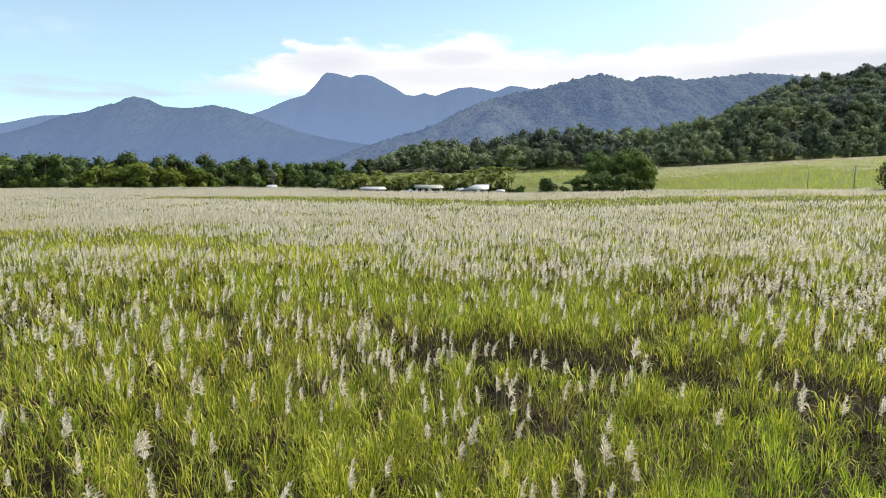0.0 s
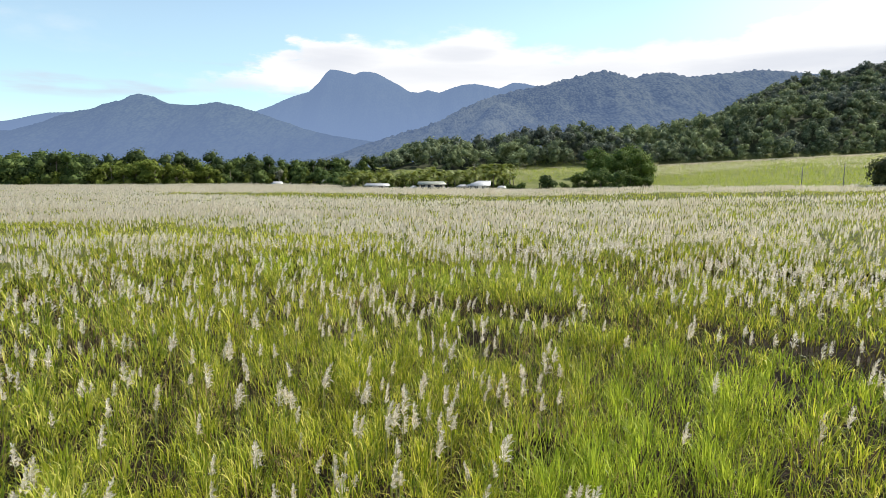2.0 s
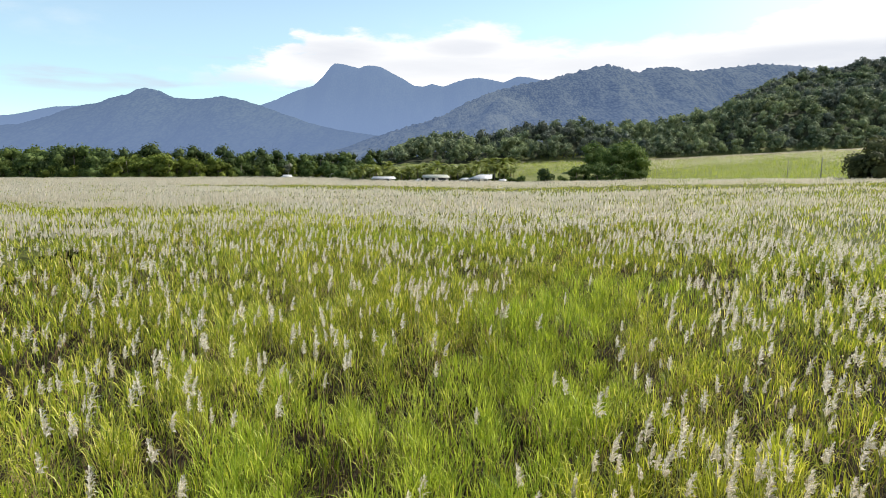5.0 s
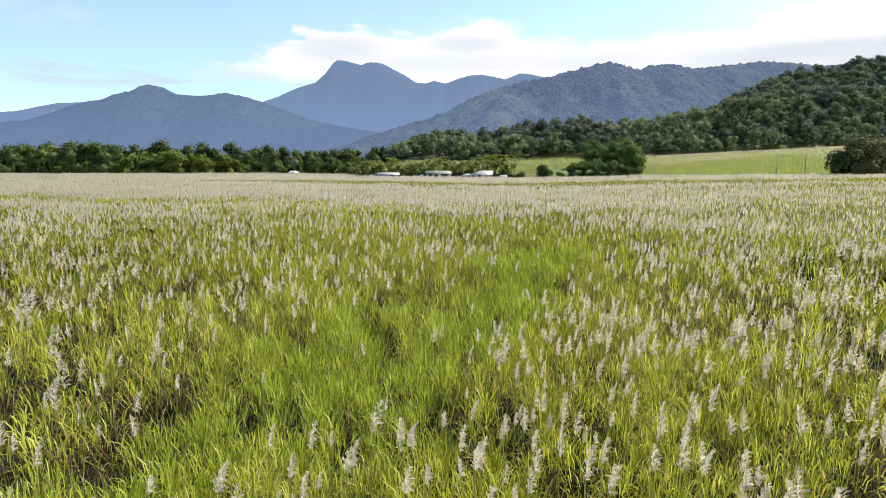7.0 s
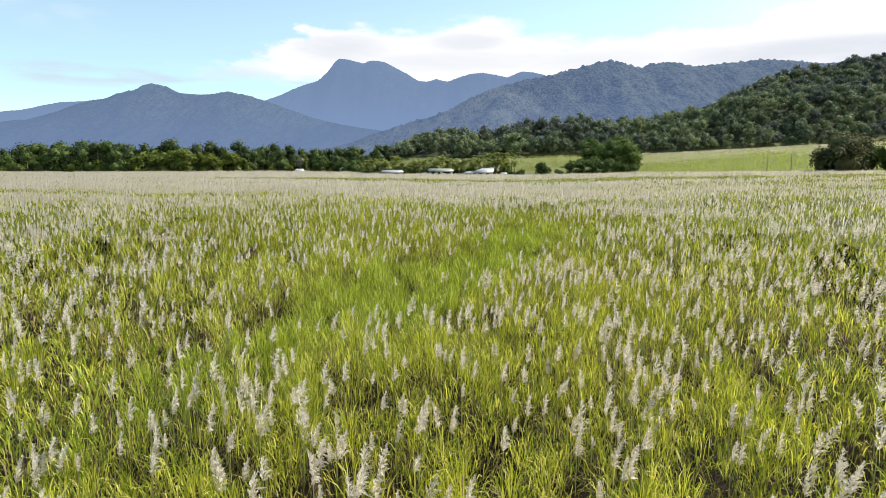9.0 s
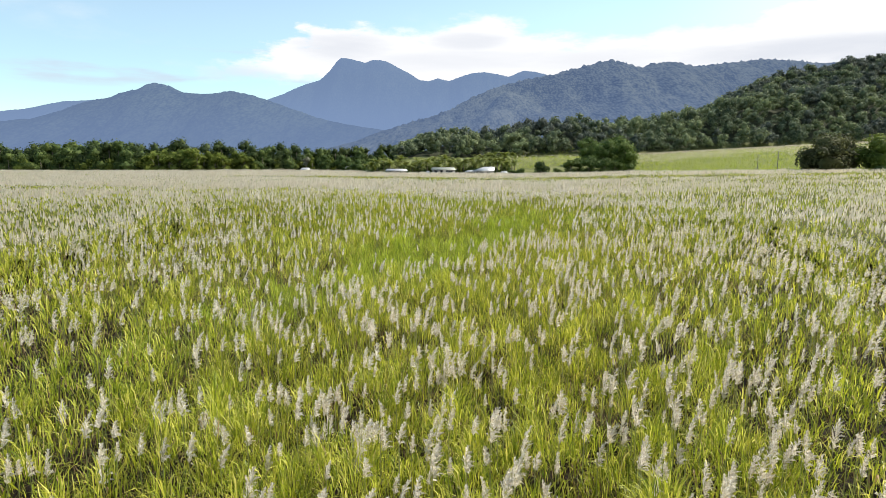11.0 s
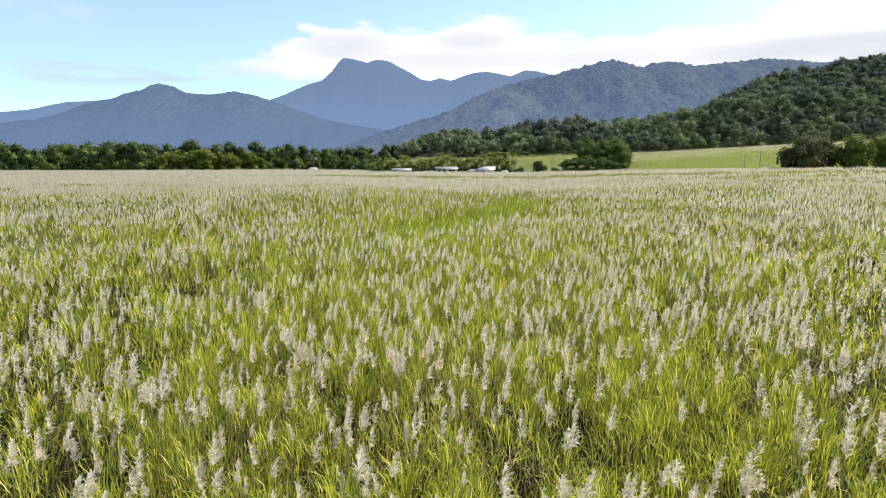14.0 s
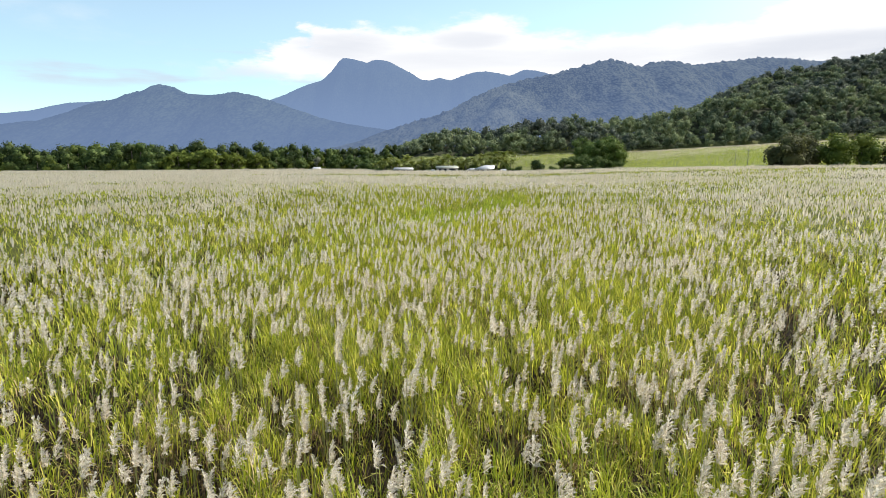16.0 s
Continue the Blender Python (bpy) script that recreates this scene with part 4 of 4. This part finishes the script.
stand(tree("round_bush", "single round dark bush at the cane's edge", 6.4, 3.4, 8, DARK, 13, 90, 0.42, 0.12, category="bush"), 29.6, 196, 0, 1.2)

# clump of big trees at the field's corner
corner = tree("corner_tree", "dark spreading tree with pale trunk at the field's corner", 11.5, 5.6, 15, OLIVE, 21, 150, 0.36, 0.28, PALE_BARK)
stand(corner, 107, 144, 0, 1.22)
gold = tree("gold_topped_tree", "tree with sunlit yellow-green crown and pale trunks", 12.0, 5.5, 14, BRIGHT, 22, 150, 0.36, 0.36, PALE_BARK)
stand(gold, 124, 146, 0, 1.16)
copy_at(corner, 117, 152, 90, 1.22)
copy_at(gold, 134, 149, 140, 1.16)
copy_at(corner, 143, 146, 200, 1.10)
copy_at(gold, 152, 150, 30, 1.10)
copy_at(corner, 161, 147, 300, 1.10)
shrub = tree("shrub", "low dense green shrub at the field edge", 3.4, 2.4, 6, TREE, 23, 70, 0.36, 0.1, category="shrub")
stand(shrub, 127, 141, 0, 1.0)
for x, y, s in ((118, 142, 0.8), (135, 141, 0.9), (110, 140, 0.8), (145, 141, 1.0), (122, 142, 1.3), (131, 142, 1.3), (140, 142, 1.3), (150, 142, 1.3), (156, 142, 1.2), (-35, 239, 1.0), (-24.5, 239, 1.1), (-18, 241, 1.2), (3, 243, 1.2), (20, 240, 1.0), (7, 242, 1.1), (26, 238, 1.0), (-44, 246, 1.3)):
    copy_at(shrub, x, y, r.uniform(0, 360), s)
stand(tree("paddock_bush", "small dark bush alone in the green paddock", 3.2, 2.0, 5, DARK, 24, 50, 0.4, 0.1, category="bush"), 96, 178, 0, 0.8)


# palms round the houses
def palm(seed, h):
    g = np.random.default_rng(seed)
    top_ = tagged(new("palm_tree"), "palm tree with arching fronds beside the farmhouses", "palm tree", "palms round the houses")
    part("trunk", tube([(0, 0, -0.5), (0.1, 0, h * 0.5), (0.0, 0.1, h)], [0.28, 0.2, 0.18], 8), BARK, top_)
    for k in range(26):
        a, el_ = g.uniform(0, 6.28), g.uniform(-0.25, 1.3)
        pts, L = [], g.uniform(3.4, 4.6)
        q, z, ang = 0.0, h, el_
        for s in range(6):
            pts.append((math.cos(a) * q, math.sin(a) * q, z))
            q, z, ang = q + math.cos(ang) * L / 5, z + math.sin(ang) * L / 5, ang - 0.32
        pts = np.array(pts)
        side = np.array([-math.sin(a), math.cos(a), 0])
        vs, fs = [], []
        for s in range(5):
            for e in (0.15, 0.5, 0.85):
                p = pts[s] * (1 - e) + pts[s + 1] * e
                ln = 1.0 * (1 - abs((s + e) / 5 - 0.4) * 1.1)
                d = (pts[s + 1] - pts[s]) / np.linalg.norm(pts[s + 1] - pts[s])
                for sg in (-1, 1):
                    b = len(vs)
                    vs += [p - d * 0.14, p + d * 0.14, p + side * sg * ln + d * 0.3 - np.array([0, 0, 0.28 * ln])]
                    fs.append((b, b + 1, b + 2))
        part("frond", (np.array(vs), [np.array(fs)]), PALM, top_)
    return top_


palms = [palm(k, (6.8, 7.6, 6.0)[k]) for k in range(3)]
spots = [(-36, 246), (-31, 250), (-27, 243), (-21, 252), (-17, 247), (-9, 252), (-3, 250), (1, 256), (5, 249), (16, 250), (13, 256), (-13, 243), (-40, 243), (-24, 246), (-14, 250), (-6, 247), (8, 245), (20, 246), (-34, 242), (-19, 244), (-44, 250), (-29, 247), (-38, 249), (-11, 246), (0, 247), (11, 249), (-23, 249), (-47, 254), (18, 252), (-7, 255), (24, 248), (-33, 254)]
for k, (x, y) in enumerate(spots):
    if k < 3:
        stand(palms[k], x, y, k * 70)
    else:
        copy_at(palms[k % 3], x, y, r.uniform(0, 360), r.uniform(0.75, 1.15))
for x, y in ((-30, 256), (-22, 259), (-15, 256), (-9, 260), (-3, 257), (4, 260), (9, 257), (15, 261), (20, 258), (-26, 262), (-12, 264), (0, 264), (12, 266), (24, 262)):
    copy_at(palms[int(abs(x)) % 3], x, y, r.uniform(0, 360), r.uniform(1.05, 1.35))
garden = tree("garden_tree", "leafy green garden tree behind the farmhouses", 10.5, 5.2, 10, TREE, 31, 80, 0.5, 0.08)
stand(garden, -37.5, 262, 0, 1.0)
for x, y, s in ((-28, 252, 0.6), (-20, 254, 0.55), (-8, 253, 0.5), (0, 254, 0.5), (15, 253, 0.5), (-22, 258, 0.75), (-17, 262, 0.75), (-12, 257, 0.6), (-2, 258, 0.6), (3, 261, 0.55), (12, 260, 0.65), (20, 256, 0.6), (-30, 257, 0.7), (-44, 262, 0.8), (-48, 270, 0.8), (-56, 285, 0.9), (-64, 300, 0.9), (-80, 318, 0.8), (-50, 296, 0.9), (-72, 322, 1.0), (-60, 330, 1.0), (-86, 335, 1.0)):
    copy_at(garden, x, y, r.uniform(0, 360), s)
poplar = tree("slender_tree", "slender light green tree beside the white shed", 9.5, 2.2, 8, BRIGHT, 33, 80, 0.45, 0.1)
stand(poplar, -90, 322, 0, 1.0)
copy_at(poplar, -78, 322, 90, 0.9)
stand(tree("silver_tree", "pale grey-leaved tree in the far belt", 9.5, 3.4, 6, GREY, 35, 70, 0.5, 0.35, PALE_BARK), -96, 330, 0, 0.95)


# ---- farm buildings ----
def house(label, x, y, turn, wide, deep, wall, rise, roof_mat, openings, hips=(0.1, 0.1)):
    """A low farmhouse: walls, gable-hipped sheet roof with ribs and fascia, windows with frame and pane."""
    top_ = tagged(new("farmhouse"), label, "house", "farmhouses")
    hw, hd = wide / 2, deep / 2
    part("wall", joined([box(-hw, hw, -hd, -hd + 0.15, -0.5, wall), box(-hw, hw, hd - 0.15, hd, -0.5, wall), box(-hw, -hw + 0.15, -hd + 0.15, hd - 0.15, -0.5, wall), box(hw - 0.15, hw, -hd + 0.15, hd - 0.15, -0.5, wall)]), WALL_PAINT, top_)
    o_, in0, in1 = 0.6, deep * hips[0] - 0.4, deep * hips[1] - 0.4
    e0, e1, e2, e3 = (-hw - o_, -hd - o_, wall), (hw + o_, -hd - o_, wall), (hw + o_, hd + o_, wall), (-hw - o_, hd + o_, wall)
    r0, r1 = (-hw + in0, 0, wall + rise), (hw - in1, 0, wall + rise)
    v = np.array([e0, e1, e2, e3, r0, r1], float)
    lowv = v - np.array([0, 0, 0.14])
    roof_v = np.concatenate([v, lowv])
    q4 = np.array([(0, 1, 5, 4), (2, 3, 4, 5), (7, 6, 10, 11), (9, 8, 11, 10), (0, 6, 7, 1), (1, 7, 8, 2), (2, 8, 9, 3), (3, 9, 6, 0)])
    t3 = np.array([(1, 2, 5), (3, 0, 4), (8, 7, 11), (6, 9, 10)])
    roof = part("roof", (roof_v, [q4, t3]), roof_mat, top_)
    ribs = []
    slope = rise / (hd + o_)
    for k in range(int(wide / 0.9)):
        rx = -hw + 0.45 + k * 0.9
        reach = min(1.0, (rx + hw + o_) / (in0 + o_), (hw + o_ - rx) / (in1 + o_))
        y1 = -hd - o_ + reach * (hd + o_)
        b, f = box(rx - 0.03, rx + 0.03, -hd - o_, y1 - 0.02, 0, 0.04)
        b[:, 2] += wall + (b[:, 1] + hd + o_) * slope + 0.002
        ribs.append((b, f))
    part("roof_rib", joined(ribs), roof_mat, roof)
    part("ridge_cap", tube([(r0[0], 0, r0[2] + 0.03), (r1[0], 0, r1[2] + 0.03)], [0.12, 0.12], 6), roof_mat, roof)
    for ox, oz, ow, oh in openings:
        frame_ = part("window", joined([box(ox - ow / 2 - 0.08, ox + ow / 2 + 0.08, -hd - 0.06, -hd - 0.003, oz - 0.08, oz), box(ox - ow / 2 - 0.08, ox + ow / 2 + 0.08, -hd - 0.06, -hd - 0.003, oz + oh, oz + oh + 0.08),
                                        box(ox - ow / 2 - 0.08, ox - ow / 2, -hd - 0.06, -hd - 0.003, oz, oz + oh), box(ox + ow / 2, ox + ow / 2 + 0.08, -hd - 0.06, -hd - 0.003, oz, oz + oh)]), CERAMIC, top_, "pale window frame")
        part("pane", box(ox - ow / 2, ox + ow / 2, -hd - 0.03, -hd - 0.004, oz, oz + oh), DARK_GLASS, frame_)
    top_.matrix_basis = pose(x, y, float(land(x, y)), 0, 0, turn)
    return top_


house("low farmhouse with a bright white hipped sheet roof", 9.2, 238, -6, 8.6, 6.6, 3.8, 1.7, WHITE_ROOF, [(-3, 2.3, 1.4, 1.2), (-0.5, 2.3, 1.6, 1.2), (2.4, 2.3, 1.4, 1.2)], (0.7, -0.06))
house("low white-roofed veranda wing of the farmhouse", 2.9, 237.5, -6, 3.0, 4.4, 3.5, 0.5, WHITE_ROOF, [(0, 1.6, 2.4, 1.3)], (0.25, 0.06))
house("farmhouse with olive-grey gable roof and shaded veranda windows", -9.1, 239, 4, 10.2, 6.6, 4.4, 0.95, OLIVE_ROOF, [(-3.6, 2.6, 1.6, 1.5), (-1, 2.6, 1.2, 1.5), (2.4, 2.5, 3.2, 1.6)], (0.03, 0.10))
house("small white-roofed farm shed beside palms", -30.3, 235, 0, 8.6, 5.0, 3.9, 0.7, WHITE_ROOF, [(-2.2, 2.4, 1.4, 1.2), (1.6, 2.4, 2.0, 1.2)], (0.06, 0.06))
house("small low white-roofed carport beside the farmhouse", 18.4, 236, -5, 2.4, 3.0, 2.8, 0.5, WHITE_ROOF, [(0, 1.3, 1.4, 1.2)], (0.15, 0.08))
house("lean white-roofed outbuilding next to the olive-roofed house", -16.6, 239, 0, 2.2, 3.4, 2.8, 0.9, WHITE_ROOF, [(0, 1.3, 1.0, 1.2)], (0.4, 0.06))
house("distant white-roofed shed before the tree belt", -93, 316, 14, 4.8, 5.0, 1.9, 1.0, WHITE_ROOF, [(0, 0.6, 1.9, 1.1)], (0.2, 0.06))
house("far pale-walled cottage among trees", -67, 318, 0, 5.0, 5.0, 2.6, 1.2, OLIVE_ROOF, [(0, 1.6, 1.0, 1.2)], (0.06, 0.06))


# ---- poles ----
def power_pole(x, y, h, arms, label):
    top_ = tagged(new("power_pole"), label, "power pole", "power poles")
    part("pole", tube([(0, 0, -0.6), (0, 0, h * 0.5), (0, 0, h)], [0.16, 0.13, 0.1], 8), TIMBER, top_)
    for k in range(arms):
        z = h - 0.35 - k * 0.9
        arm = part("crossarm", box(-1.1, 1.1, -0.17, -0.08, z - 0.06, z + 0.06), TIMBER, top_)
        for ax in (-1.0, -0.5, 0.5, 1.0):
            part("insulator", tube([(ax, -0.125, z + 0.05), (ax, -0.125, z + 0.16), (ax, -0.125, z + 0.26)], [0.05, 0.07, 0.03], 7), CERAMIC, arm)
    stand(top_, x, y, 20)
    return top_


power_pole(8.4, 255, 12.5, 2, "weathered timber power pole with two crossarms")
power_pole(0.0, 262, 10.0, 1, "weathered timber power pole behind the palms")
power_pole(96.5, 150, 9.0, 0, "plain timber pole standing at the paddock's edge")
power_pole(112, 196, 7.5, 0, "thin distant pole in the sloping paddock")
